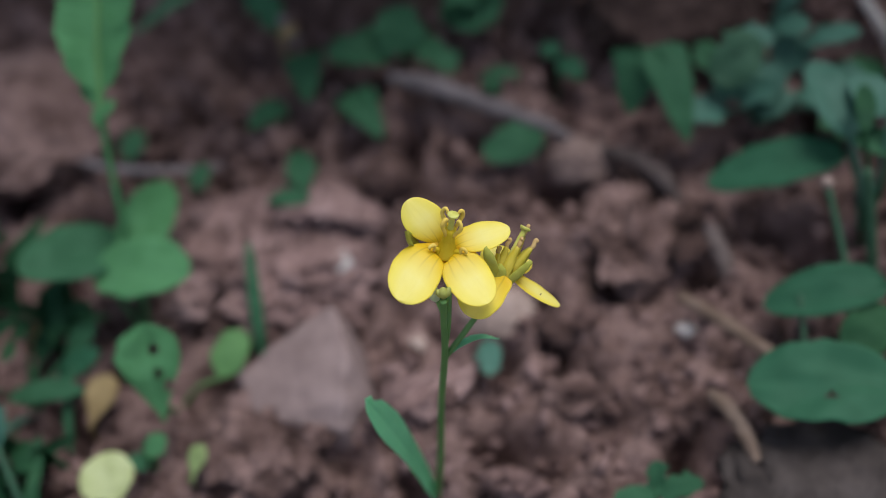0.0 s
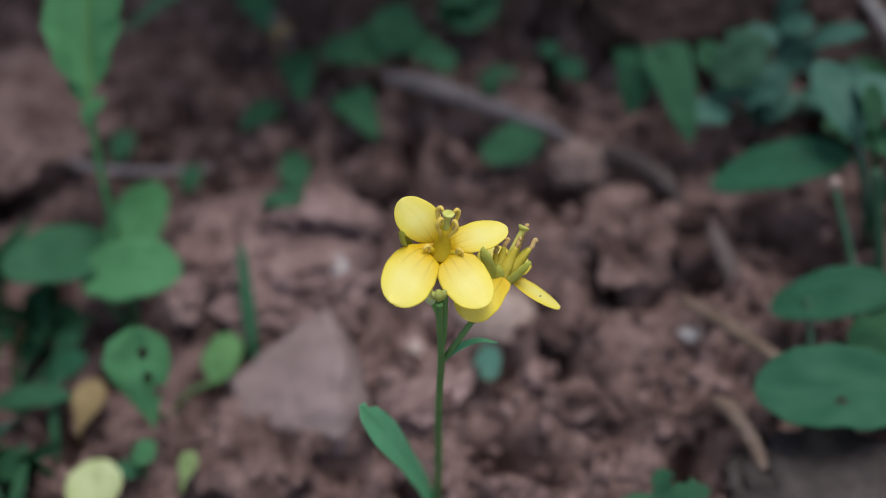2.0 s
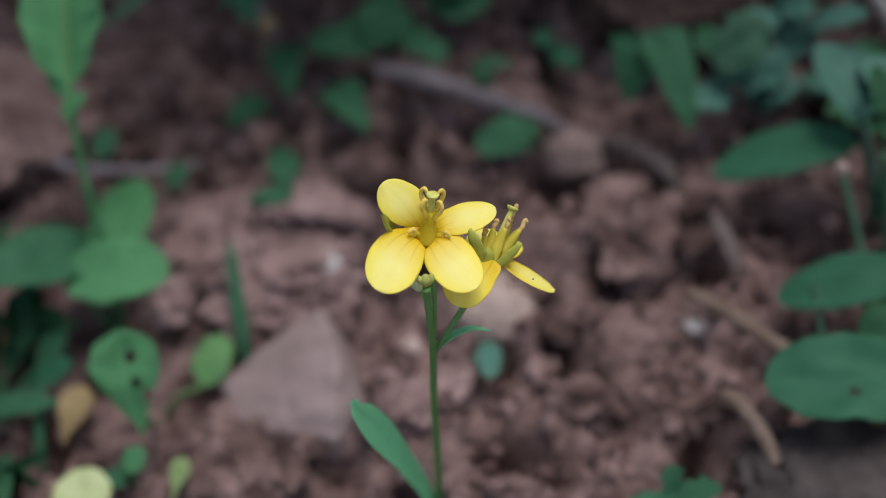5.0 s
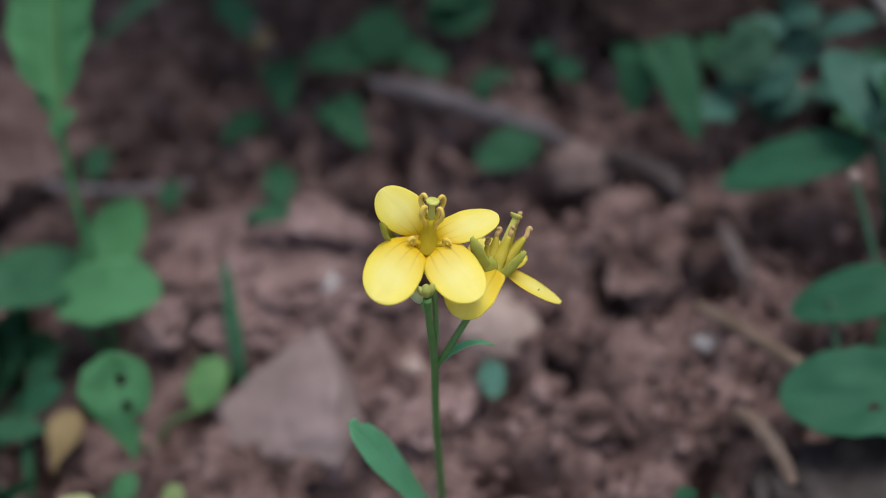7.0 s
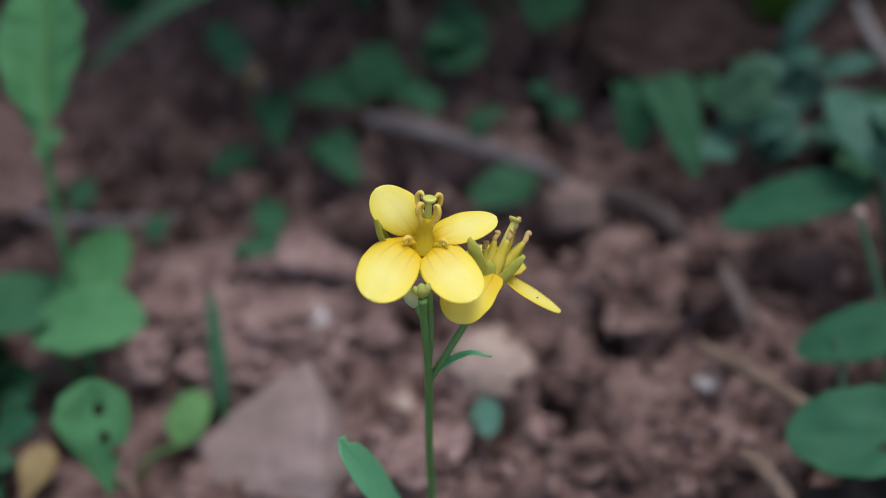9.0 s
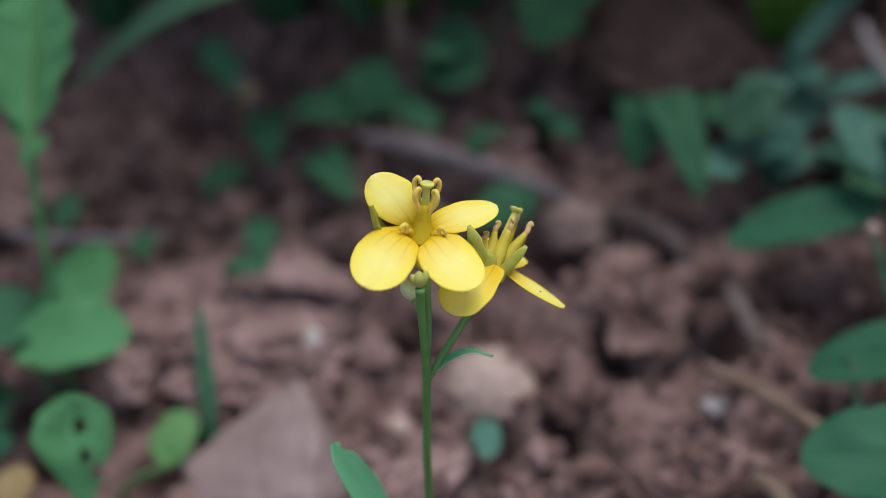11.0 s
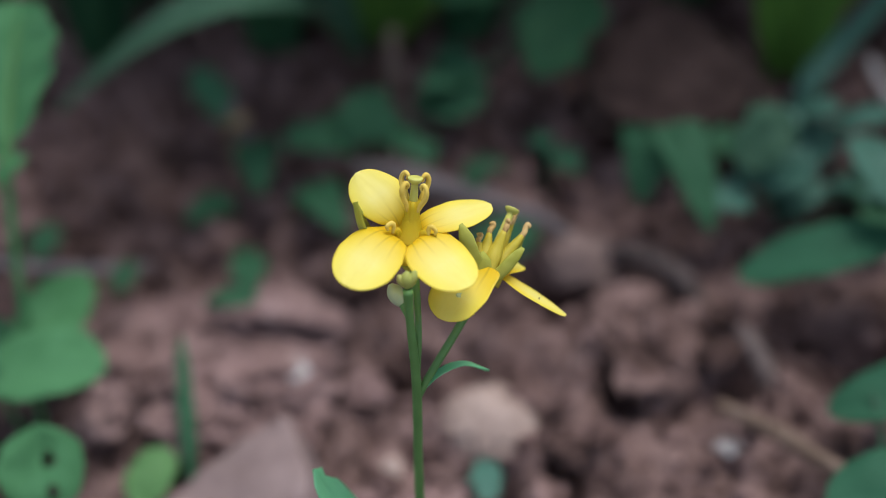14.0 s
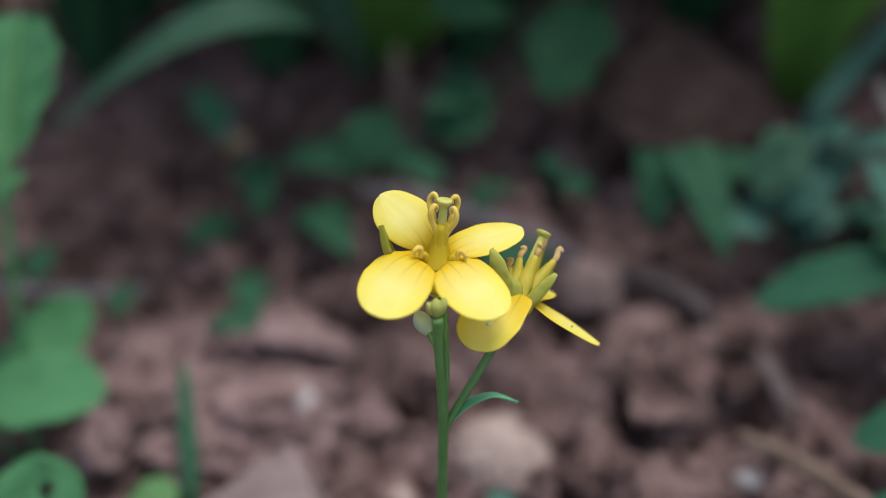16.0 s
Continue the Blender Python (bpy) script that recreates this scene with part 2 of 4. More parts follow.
def empty(name, at, label, category, group=""):
    ob = new(name)
    ob.empty_display_size = 0.005
    ob.location = at
    return tagged(ob, label, category, group)


def spline(points, steps):
    """Points along a smooth line through the given ones."""
    p = [Vector(q) for q in points]
    if len(p) == 2:
        return [p[0].lerp(p[1], i / steps) for i in range(steps + 1)]
    p = [p[0] * 2 - p[1], *p, p[-1] * 2 - p[-2]]
    n, out = len(p) - 3, []
    for i in range(steps + 1):
        u = i / steps * n
        k = min(int(u), n - 1)
        a, b, c, d = p[k : k + 4]
        s = u - k
        out.append(0.5 * ((2 * b) + (c - a) * s + (2 * a - 5 * b + 4 * c - d) * s * s + (3 * b - a - 3 * c + d) * s**3))
    return out


def tube(bm, points, radii, sides=10, steps=14, wobble=0.0):
    """A round stalk along a smooth line; radii from start to end."""
    line = spline(points, steps)
    rings, side = [], None
    for i, p in enumerate(line):
        ahead = (line[min(i + 1, steps)] - line[max(i - 1, 0)]).normalized()
        if side is None:
            side = ahead.orthogonal().normalized()
        side = (side - ahead * side.dot(ahead)).normalized()
        up = ahead.cross(side)
        u = i / steps * (len(radii) - 1)
        k = min(int(u), len(radii) - 2)
        r = radii[k] + (radii[k + 1] - radii[k]) * (u - k)
        ring = []
        for j in range(sides):
            a = 2 * math.pi * j / sides
            rr = r * (1 + wobble * noise.noise(p * 400 + Vector((math.cos(a), math.sin(a), 0))))
            ring.append(bm.verts.new(p + (side * math.cos(a) + up * math.sin(a)) * rr))
        rings.append(ring)
    for a, b in zip(rings, rings[1:]):
        for j in range(sides):
            bm.faces.new((a[j], a[(j + 1) % sides], b[(j + 1) % sides], b[j]))
    bm.faces.new(rings[0][::-1])
    bm.faces.new(rings[-1])
    return bm


def outline(kind, u):
    """Half width of a blade at u from base to tip, as a share of the full width."""
    if kind == "petal":
        if u < 0.18:
            return 0.14 + 0.12 * (u / 0.18) ** 1.3
        t = (u - 0.18) / 0.82
        if t < 0.55:
            return 0.26 + 0.24 * math.sin(math.pi * t / 1.1) ** 0.85
        return 0.5 * math.sqrt(max(0.0, 1 - ((t - 0.55) / 0.45) ** 2.4))
    if kind == "spoon":
        return 0.5 * (0.6 + 0.4 * math.sin(math.pi / 2 * min(1, u / 0.72)) ** 1.3) if u < 0.8 else 0.5 * max(0.0, 1 - ((u - 0.8) / 0.2) ** 2.6) ** 0.5
    if kind == "sepal":
        return 0.36 + 0.14 * math.sin(math.pi * u / 0.8) if u < 0.4 else 0.5 * max(0.0, 1 - ((u - 0.4) / 0.6) ** 2.2) ** 0.75
    if kind == "round":
        return 0.5 * max(0.0, math.sin(math.pi * u)) ** 0.45
    if kind == "strap":
        return 0.5 * min(1.0, (0.35 + 2.2 * u)) * math.sqrt(max(0.0, 1 - u**3))
    if kind == "lance":
        return 0.5 * (max(0.0, math.sin(math.pi * u**0.8)) ** 0.75 * 0.94 + 0.06 * (1 - u))
    if kind == "lobed":
        if u < 0.2:
            return 0.07 + 0.16 * max(0.0, math.sin(u * 34)) * u / 0.2
        t = (u - 0.2) / 0.8
        return 0.5 * max(0.0, math.sin(math.pi * min(1, 0.03 + 0.97 * t**0.82))) ** 0.62 * (1 + 0.035 * math.sin(u * 70) + 0.03 * math.sin(u * 31))
    if kind == "arrow":
        return 0.5 * min(1.0, 0.45 + 6 * u) * max(0.0, 1 - u**1.4) ** 0.7
    if kind == "chewed":
        return 0.5 * max(0.0, math.sin(math.pi * u**1.55)) ** 0.7
    return 0.5 * max(0.0, math.sin(math.pi * u**0.9)) ** 0.52


def blade(bm, line, width, normal, kind="oval", cup=0.12, wave=0.04, thick=0.00022, nu=22, nv=10, seed=0.0, holes=(), shear=Vector(), trim=(0, 0)):
    """A leaf or petal along a line: outline by kind, cupped across, wavy, with a raised underside and true thickness."""
    if kind == "petal":
        fine = spline(line, 400)
        pts = [fine[round(400 * (1 - (1 - i / nu) ** 1.7))] for i in range(nu + 1)]
    else:
        pts = spline(line, nu)
    uv = bm.loops.layers.uv.new("UVMap")
    fan = bm.loops.layers.uv.new("fan")
    normal = Vector(normal)
    top, low, coords = [], [], {}
    for i, p in enumerate(pts):
        u = 1 - (1 - i / nu) ** 1.7 if kind == "petal" else i / nu
        ahead = (pts[min(i + 1, nu)] - pts[max(i - 1, 0)]).normalized()
        nn = (normal - ahead * normal.dot(ahead)).normalized()
        side = ahead.cross(nn).normalized()
        half = max(outline(kind, u) * width, width * 0.004)
        rt, rl = [], []
        for j in range(nv + 1):
            v = 2 * j / nv - 1
            edge = 1 + {"petal": 0.05, "ragged": 0.5}.get(kind, 0.12) * noise.noise(Vector((u * 7, seed * 3.1 + (5 if v > 0 else 0), 1.7)))
            if kind == "spoon" and v > 0:
                edge *= 1 - 0.5 * math.exp(-(((u - 0.95) / 0.022) ** 2))
            if kind == "petal":
                edge *= 1 - trim[v > 0] * math.exp(-(((u - 0.22) / 0.27) ** 2))
            if kind == "lobed":
                edge *= (1.08 if v > 0 else 0.86) * (1 + 0.10 * ((u * 15 + (0.4 if v > 0 else 0)) % 1 - 0.5))
            near = 1.0 if kind == "petal" else min(1.0, half / (0.4 * width))
            lift = near * cup * width * (v * v - 0.35) * (1 - 0.4 * u) + near * wave * width * noise.noise(Vector((u * 3.5, v * 1.6, seed * 5.3)))
            if kind == "lobed":
                lift += near * 0.2 * width * abs(v)
            lift -= near * (0.004 if kind == "petal" else 0.022) * width * math.exp(-(v * 9) ** 2)
            q = p + side * (v * half * edge) + nn * lift + shear * math.sin(math.pi * u) ** 1.3
            t = thick * (1 - 0.75 * v * v)
            a, b = bm.verts.new(q + nn * t * 0.5), bm.verts.new(q - nn * t * 0.5)
            coords[a] = coords[b] = ((u, j / nv), (u, 0.5 + 0.5 * v * (2 * half / width) ** 0.7))
            rt.append(a)
            rl.append(b)
        top.append(rt)
        low.append(rl)

    def gone(i, j):
        return any(((i + 0.5) / nu - hu) ** 2 / (ru * ru) + ((j + 0.5) / nv - hv) ** 2 / (rv * rv) < 1 for hu, hv, ru, rv in holes)

    made = []
    for i in range(nu):
        for j in range(nv):
            if gone(i, j):
                continue
            made.append(bm.faces.new((top[i][j], top[i + 1][j], top[i + 1][j + 1], top[i][j + 1])))
            made.append(bm.faces.new((low[i][j], low[i][j + 1], low[i + 1][j + 1], low[i + 1][j])))
    for i in range(nu):
        made.append(bm.faces.new((top[i][0], low[i][0], low[i + 1][0], top[i + 1][0])))
        made.append(bm.faces.new((top[i][nv], top[i + 1][nv], low[i + 1][nv], low[i][nv])))
    for f in made:
        for loop in f.loops:
            loop[uv].uv, loop[fan].uv = coords[loop.vert]
    loose = [v for v in bm.verts if not v.link_faces]
    for v in loose:
        bm.verts.remove(v)
    return bm


# -- ground
def lie(x, y):
    """Height of the soil's mean surface, in mm: a little fall to one side, a bank behind."""
    r = max(0.0, y - 8)
    far = 1 / (1 + (max(0.0, max(abs(x), abs(y)) - 140) / 120) ** 2)
    return (0.13 * x - 3.5 + 0.22 * r * r / (r + 12)) * far


# hollows between the clods: place, radius and depth in mm; the two on the bank are added to deepen its shade
HOLLOWS = ((23, -42, 4.5, 9), (39, -49, 6, 10), (15.5, -29, 3.5, 8), (5, -49, 4, 8), (16.7, 9, 5, 9), (25, -10, 3.5, 9), (-22, -46.6, 4, 9), (-24, 7, 6, 7), (-52, -28, 6, 6), (58, -8, 7, 8), (-34, 60, 13, 14), (-56, 55, 8, 9), (-31, -56, 4, 8), (-47, -54, 3, 5))


def relief(x, y):
    """Crumbly relief over the mean surface, in mm."""
    p = Vector((x, y, 0)) * 0.045
    h = 4.2 * noise.noise(p) + 3.0 * noise.noise(p * 2.3 + Vector((7, 1, 3)))
    d = noise.voronoi(Vector((x * 0.11, y * 0.11, 0.3)))[0]
    h += 8.0 * (0.26 - min(0.55, d[0])) - 2.0
    pit = noise.noise(Vector((x, y, 9)) * 0.10)
    if pit > 0.22:
        h -= 48 * (pit - 0.22)
    h += 2.6 * (0.5 - abs(noise.noise(Vector((x, y, 2)) * 0.16)) * 2.4) - 0.6
    for hx, hy, r, deep in HOLLOWS:
        d2 = ((x - hx) ** 2 + (y - hy) ** 2) / (r * r)
        if d2 < 6:
            h -= deep * math.exp(-d2)
    h += 1.5 * (0.42 - min(0.8, noise.voronoi(Vector((x * 0.21, y * 0.21, 4.1)))[0][0])) + 1.9
    h += 0.9 * noise.noise(Vector((x, y, 0)) * 0.33) + 0.45 * noise.noise(Vector((x, y, 5)) * 0.8)
    return h


def ground_z(x, y):
    return lie(x, y) + relief(x, y)


def graded(lo, hi, step):
    """Even steps over the near stretch, then ever longer ones out to the horizon."""
    mid = list(np.arange(lo, hi, step))
    out, d = [], step
    while sum(out) < 60000:
        d *= 1.38
        out.append(d)
    acc = np.cumsum(out)
    return [lo - a for a in acc[::-1]] + mid + [mid[-1] + a for a in acc]


def build_ground():
    xs, ys = graded(-130, 110, 1.25), graded(-110, 170, 1.25)
    verts, faces = [], []
    for y in ys:
        for x in xs:
            near = abs(x) < 400 and abs(y) < 400
            verts.append((x * MM, y * MM, (ground_z(x, y) if near else lie(x, y)) * MM))
    w = len(xs)
    for j in range(len(ys) - 1):
        for i in range(w - 1):
            a = j * w + i
            faces.append((a, a + 1, a + w + 1, a + w))
    me = bpy.data.meshes.new("ground")
    me.from_pydata(verts, [], faces)
    me.polygons.foreach_set("use_smooth", [True] * len(faces))
    me.materials.append(MAT["soil"])
    tagged(new("ground", me), "crumbly reddish-brown dry soil with clods and hollows", "soil", kind="structure")


build_ground()


def lump(seed, flat=0.7, rough=0.32, sharp=0.0, sub=4, fine=0.02, taper=0.0):
    """A clod or stone of about unit size: knobbly, with broken faces."""
    rnd = random.Random(seed)
    bm = bmesh.new()
    bmesh.ops.create_icosphere(bm, subdivisions=sub, radius=0.5)
    cuts = []
    for _ in range(9):
        d = Vector((rnd.uniform(-1, 1), rnd.uniform(-1, 1), rnd.uniform(-0.5, 1))).normalized()
        cuts.append((d, rnd.uniform(0.30, 0.46)))
    o = Vector((rnd.random() * 50, rnd.random() * 50, rnd.random() * 50))
    for v in bm.verts:
        q = v.co.copy()
        n = q.normalized()
        q *= 1 + rough * noise.noise(n * 1.3 + o) + rough * 0.5 * noise.noise(n * 3.1 + o) + rough * 0.22 * noise.noise(n * 8 + o)
        for d, c in cuts:
            over = q.dot(d) - c
            if over > 0:
                q -= d * over * (0.55 + 0.4 * sharp)
        q += n * fine * (noise.noise(n * 6 + o) + 0.6 * noise.noise(n * 13 + o) + 0.4 * noise.noise(n * 27 + o))
        v.co = Vector((q.x * (1 - taper * (q.y + 0.35)), q.y, q.z * flat))
    return bm


def rubble(seed, flat=0.7, sub=4, cuts=16, gnarl=1.0):
    """A broken clod of about unit size: uneven in plan, with fracture faces, pits and knobs."""
    rnd = random.Random(seed)
    bm = bmesh.new()
    bmesh.ops.create_icosphere(bm, subdivisions=sub, radius=0.5)
    o = Vector((rnd.random() * 50, rnd.random() * 50, rnd.random() * 50))
    long = rnd.uniform(0.72, 1.3)
    faces = []
    for _ in range(cuts):
        d = Vector((rnd.uniform(-1, 1), rnd.uniform(-1, 1), rnd.uniform(-0.6, 1))).normalized()
        faces.append((d, rnd.uniform(0.2, 0.42)))
    for v in bm.verts:
        n = v.co.normalized()
        q = v.co * (1 + 0.55 * noise.noise(n * 1.2 + o) + 0.25 * noise.noise(n * 2.7 + o))
        for d, c in faces:
            over = q.dot(d) - c
            if over > 0:
                q -= d * over * 0.95
        knob = 0.15 * (0.35 - abs(noise.noise(n * 2.1 + o)) * 2) + 0.085 * (0.35 - abs(noise.noise(n * 5.3 + o)) * 2) + 0.04 * noise.noise(n * 11 + o) + 0.02 * noise.noise(n * 23 + o)
        q += n * knob * gnarl
        v.co = Vector((q.x * long, q.y / long, q.z * flat))
    return bm


def stone(name, at, size, material, label, category, seed, turn=0, flat=0.6, rough=0.3, sharp=0.5, sunk=0.25, stretch=1.0, tip=0.0, sub=4, fine=0.02, taper=0.0):
    """A stone or clod of the given width in mm, bedded in the soil."""
    broken = name == "soil_clod" and fine > 0.05
    ob = part(name, rubble(seed, flat, 5, 16, 1.1) if broken else lump(seed, flat, rough, sharp, sub, fine, taper), material)
    x, y = at
    z = lie(x, y) + relief(x, y) * 0.5 + size * flat * (0.5 - sunk)
    ob.matrix_world = Matrix.LocRotScale(mm((x, y, z)), Euler((radians(tip), 0, radians(turn))), Vector((size * stretch, size, size)) * MM)
    return tagged(ob, label, category)


def wedge_stone():
    """A stone like a low leaning pyramid: broken flanks that rise to a point at its back."""
    x, y = -30, -36
    z = lie(x, y)
    bm = bmesh.new()
    for angle, r, rise in ((162, 15.6, 0.0), (196, 11.5, 0.0), (222, 8.4, 0.6), (309, 10.0, 1.6), (0, 11.2, 1.0), (37, 11.8, 0.8), (78, 15.5, 0.0), (120, 12, 0.0)):
        a = radians(angle)
        for grow, level in ((1, rise), (1.06, -6)):
            bm.verts.new((math.cos(a) * r * grow, math.sin(a) * r * grow, level))
    for ridge in ((2.9, 14, 9.8), (6.6, 4, 9.2), (6.0, -4, 5.8)):
        bm.verts.new(ridge)
    hull = bmesh.ops.convex_hull(bm, input=bm.verts)
    bmesh.ops.delete(bm, geom=list({g for g in hull["geom_interior"] if isinstance(g, bmesh.types.BMVert)}), context="VERTS")
    bmesh.ops.triangulate(bm, faces=bm.faces)
    for _ in range(4):
        bmesh.ops.subdivide_edges(bm, edges=bm.edges, cuts=1, use_grid_fill=True)
        bmesh.ops.triangulate(bm, faces=bm.faces)
    for _ in range(2):
        bmesh.ops.smooth_vert(bm, verts=bm.verts, factor=0.5, use_axis_x=True, use_axis_y=True, use_axis_z=True)
    bm.normal_update()
    for v in bm.verts:
        q = v.co
        v.co = q + v.normal * (0.9 * noise.noise(q * 0.11) + 0.4 * noise.noise(q * 0.34) + 0.15 * noise.noise(q * 1.1))
    bmesh.ops.scale(bm, vec=(MM, MM, MM), verts=bm.verts)
    ob = part("stone", bm, "stone")
    ob.location = mm((x, y, z))
    tagged(ob, "tan wedge-shaped stone half sunk in the soil", "stone")


wedge_stone()


def crust(at, size, count, seed, label, material="crust"):
    """A slab of dried soil that has broken into plates."""
    rnd = random.Random(seed)
    x, y = at
    base = mm((x, y, lie(x, y) - 2))
    thing = empty("soil_crust", base, label, "soil clod")
    for k in range(count):
        a = 2.4 * k + rnd.uniform(-0.3, 0.3)
        far = size * 0.46 * math.sqrt(k / count)
        px, py = math.cos(a) * far, math.sin(a) * far * 0.85
        wide = size * rnd.uniform(0.26, 0.56)
        ob = part("plate", rubble(seed * 10 + k, rnd.uniform(0.24, 0.38), 5, 14, 1.35), material, thing)
        z = lie(x + px, y + py) + wide * rnd.uniform(-0.04, 0.05) + (size * 0.03) * (1 - far / size * 2)
        ob.matrix_basis = Matrix.LocRotScale(mm((x + px, y + py, z)) - base, Euler((rnd.uniform(-0.2, 0.2), rnd.uniform(-0.2, 0.2), rnd.uniform(0, 6.3))), Vector((wide * 1.2, wide, wide)) * MM)
    return thing


crust((-43, -2.5), 42, 19, 11, "broad pale crust of dried pinkish soil broken into plates")
crust((-38.5, -44), 24, 12, 12, "cracked crust of dried pinkish soil", "clod")
stone("stone", (3, -18), 14, "pale", "rounded pale tan stone lying on the soil", "stone", 5, 0, 0.62, 0.2, 0.25, 0.3, 1.05, 0, 5, 0.05)
stone("soil_clod", (-19, 16), 12.5, "clod", "round reddish-brown soil clod", "soil clod", 6, 0, 0.8, 0.14, 0.1, 0.3)
stone("stone", (20.3, 17.5), 14, "cobble", "rounded brown pebble beside a grey twig", "stone", 7, 0, 0.7, 0.35, 0.3, 0.33, 1.1, 0, 5, 0.06)
stone("soil_clod", (41, 53), 40, "shade_clod", "large brown soil clod darkened for the shade below the weeds", "soil clod", 8, 20, 0.62, 0.3, 0.6, 0.3, 1.05, 0, 5, 0.04)
stone("stone", (58, -62), 30, "grey", "grey-brown flat stone darkened for shade", "stone", 9, -20, 0.35, 0.3, 0.7, 0.38, 1.3, 0, 5, 0.06)
crust((32, -4), 27, 9, 21, "lumpy brown soil clod cracked into pieces", "clod")
stone("soil_clod", (-103, 37), 42, "soil", "large smooth brown soil clod", "soil clod", 22, 0, 0.5, 0.25, 0.3, 0.26, 1.0, 0, 5, 0.04)
stone("grit", (-27.4, -7.0), 5.2, "white", "small whitish piece of grit on soil", "grit", 31, 0, 0.6, 0.3, 0.6, -0.7)
stone("grit", (37.5, -26.0), 3.4, "white", "small whitish piece of grit on soil", "grit", 32, 0, 0.55, 0.3, 0.6, -0.2, 1.25)
stone("grit", (-11.5, -25.0), 3.4, "pale", "small pale piece of grit on soil", "grit", 33, 0, 0.45, 0.5, 0.6, 0.2)
stone("soil_clod", (6, -56), 11, "crust", "pale pinkish soil clod", "soil clod", 34, 0, 0.7, 0.4, 0.3, 0.2, 1.0, 0, 5, 0.08)

stone("soil_clod", (-9, -36.5), 17, "crust", "lumpy pale pinkish soil clod beside the stem", "soil clod", 41, 30, 0.36, 0.9, 0.3, 0.42, 1.2, 0, 5, 0.17)
stone("soil_clod", (17, -38), 13, "clod", "lumpy reddish soil clod", "soil clod", 42, 70, 0.5, 0.6, 0.3, 0.43, 1.1, 0, 5, 0.12)
stone("soil_clod", (16, -22), 12, "clod", "lumpy reddish soil clod beside a stone", "soil clod", 43, 10, 0.55, 0.5, 0.5, 0.35, 1.1, 0, 5, 0.11)
stone("soil_clod", (-16.5, -9), 11, "crust", "small lumpy pale soil clod", "soil clod", 44, 50, 0.5, 0.5, 0.4, 0.5, 1.2, 0, 5, 0.11)
stone("soil_clod", (30, -13), 11, "clod", "small lumpy soil clod", "soil clod", 45, 85, 0.5, 0.5, 0.4, 0.5, 1.1, 0, 5, 0.11)


def scatter_clods():
    rnd = random.Random(4)
    kinds = []
    for k in range(14):
        me = bpy.data.meshes.new("soil_clod")
        bm = rubble(100 + k, rnd.uniform(0.55, 0.9), 4, 16, 1.2)
        for f in bm.faces:
            f.smooth = True
        bm.to_mesh(me)
        bm.free()
        me.materials.append(MAT["clod"])
        kinds.append(me)
    placed = [(-30, -34, 13), (-45, -4, 19), (-38, -45, 11), (3, -19, 8), (-19, 16, 6), (20, 17, 7), (41, 53, 18), (58, -62, 15), (32, -3, 10), (-103, 37, 19), (-7, -57, 4), (-9, -37, 8), (17, -38, 8), (16, -22, 7), (-16, -9, 6), (30, -13, 6), *((hx, hy, r * 0.8) for hx, hy, r, _ in HOLLOWS)]
    tries = 0
    while len(placed) < 310 and tries < 30000:
        tries += 1
        x, y = rnd.uniform(-110, 90), rnd.uniform(-75, 110)
        size = 4.5 + 14 * rnd.random() ** 2.1
        if y > 25:
            size *= 0.7
        if any(math.hypot(x - a, y - b) < (size * 0.5 + r) * 0.62 for a, b, r in placed):
            continue
        placed.append((x, y, size * 0.5))
        ob = new("soil_clod", kinds[rnd.randrange(14)])
        z = lie(x, y) - 2.0 + relief(x, y) * 0.7 - size * rnd.uniform(-0.02, 0.14)
        ob.matrix_world = Matrix.LocRotScale(mm((x, y, z)), Euler((rnd.uniform(-0.7, 0.7), rnd.uniform(-0.7, 0.7), rnd.uniform(0, 6.3))), Vector((size, size, size * rnd.uniform(0.7, 1.15))) * MM)
        tagged(ob, "reddish-brown dry soil clod lying on loose soil", "soil clod", "clods on the ground")


scatter_clods()


def crumbs():
    """Loose crumbs of soil, a few millimetres across, thickest in the hollows."""
    rnd = random.Random(9)
    shapes = []
    for k in range(10):
        bm = lump(300 + k, 0.65, 0.7, 1.0, 2, 0.12)
        bm.verts.ensure_lookup_table()
        shapes.append(([v.co.copy() for v in bm.verts], [tuple(v.index for v in f.verts) for f in bm.faces]))
        bm.free()
    verts, faces = [], []
    for _ in range(4800):
        x, y = rnd.uniform(-110, 90), rnd.uniform(-75, 105)
        r = 0.8 + 4.2 * rnd.random() ** 2.4
        z = ground_z(x, y) + r * 0.1
        k = len(verts)
        turn = Euler((rnd.random() * 6, rnd.random() * 6, rnd.random() * 6)).to_matrix() * r
        co, fa = shapes[rnd.randrange(10)]
        for b in co:
            q = turn @ b
            verts.append(((x + q.x) * MM, (y + q.y) * MM, (z + q.z) * MM))
        faces += [tuple(k + i for i in f) for f in fa]
    me = bpy.data.meshes.new("soil_crumbs")
    me.from_pydata(verts, [], faces)
    me.polygons.foreach_set("use_smooth", [True] * len(faces))
    me.materials.append(MAT["crumb"])
    tagged(new("soil_crumbs", me), "loose crumbs of reddish-brown soil", "soil", kind="stuff")


crumbs()


# -- twigs, straws
def stick(name, points, radii, material, label, category):
    bm = bmesh.new()
    tube(bm, [mm(p) for p in points], [r * MM for r in radii], 9, 24, 0.35)
    return tagged(part(name, bm, material), label, category)


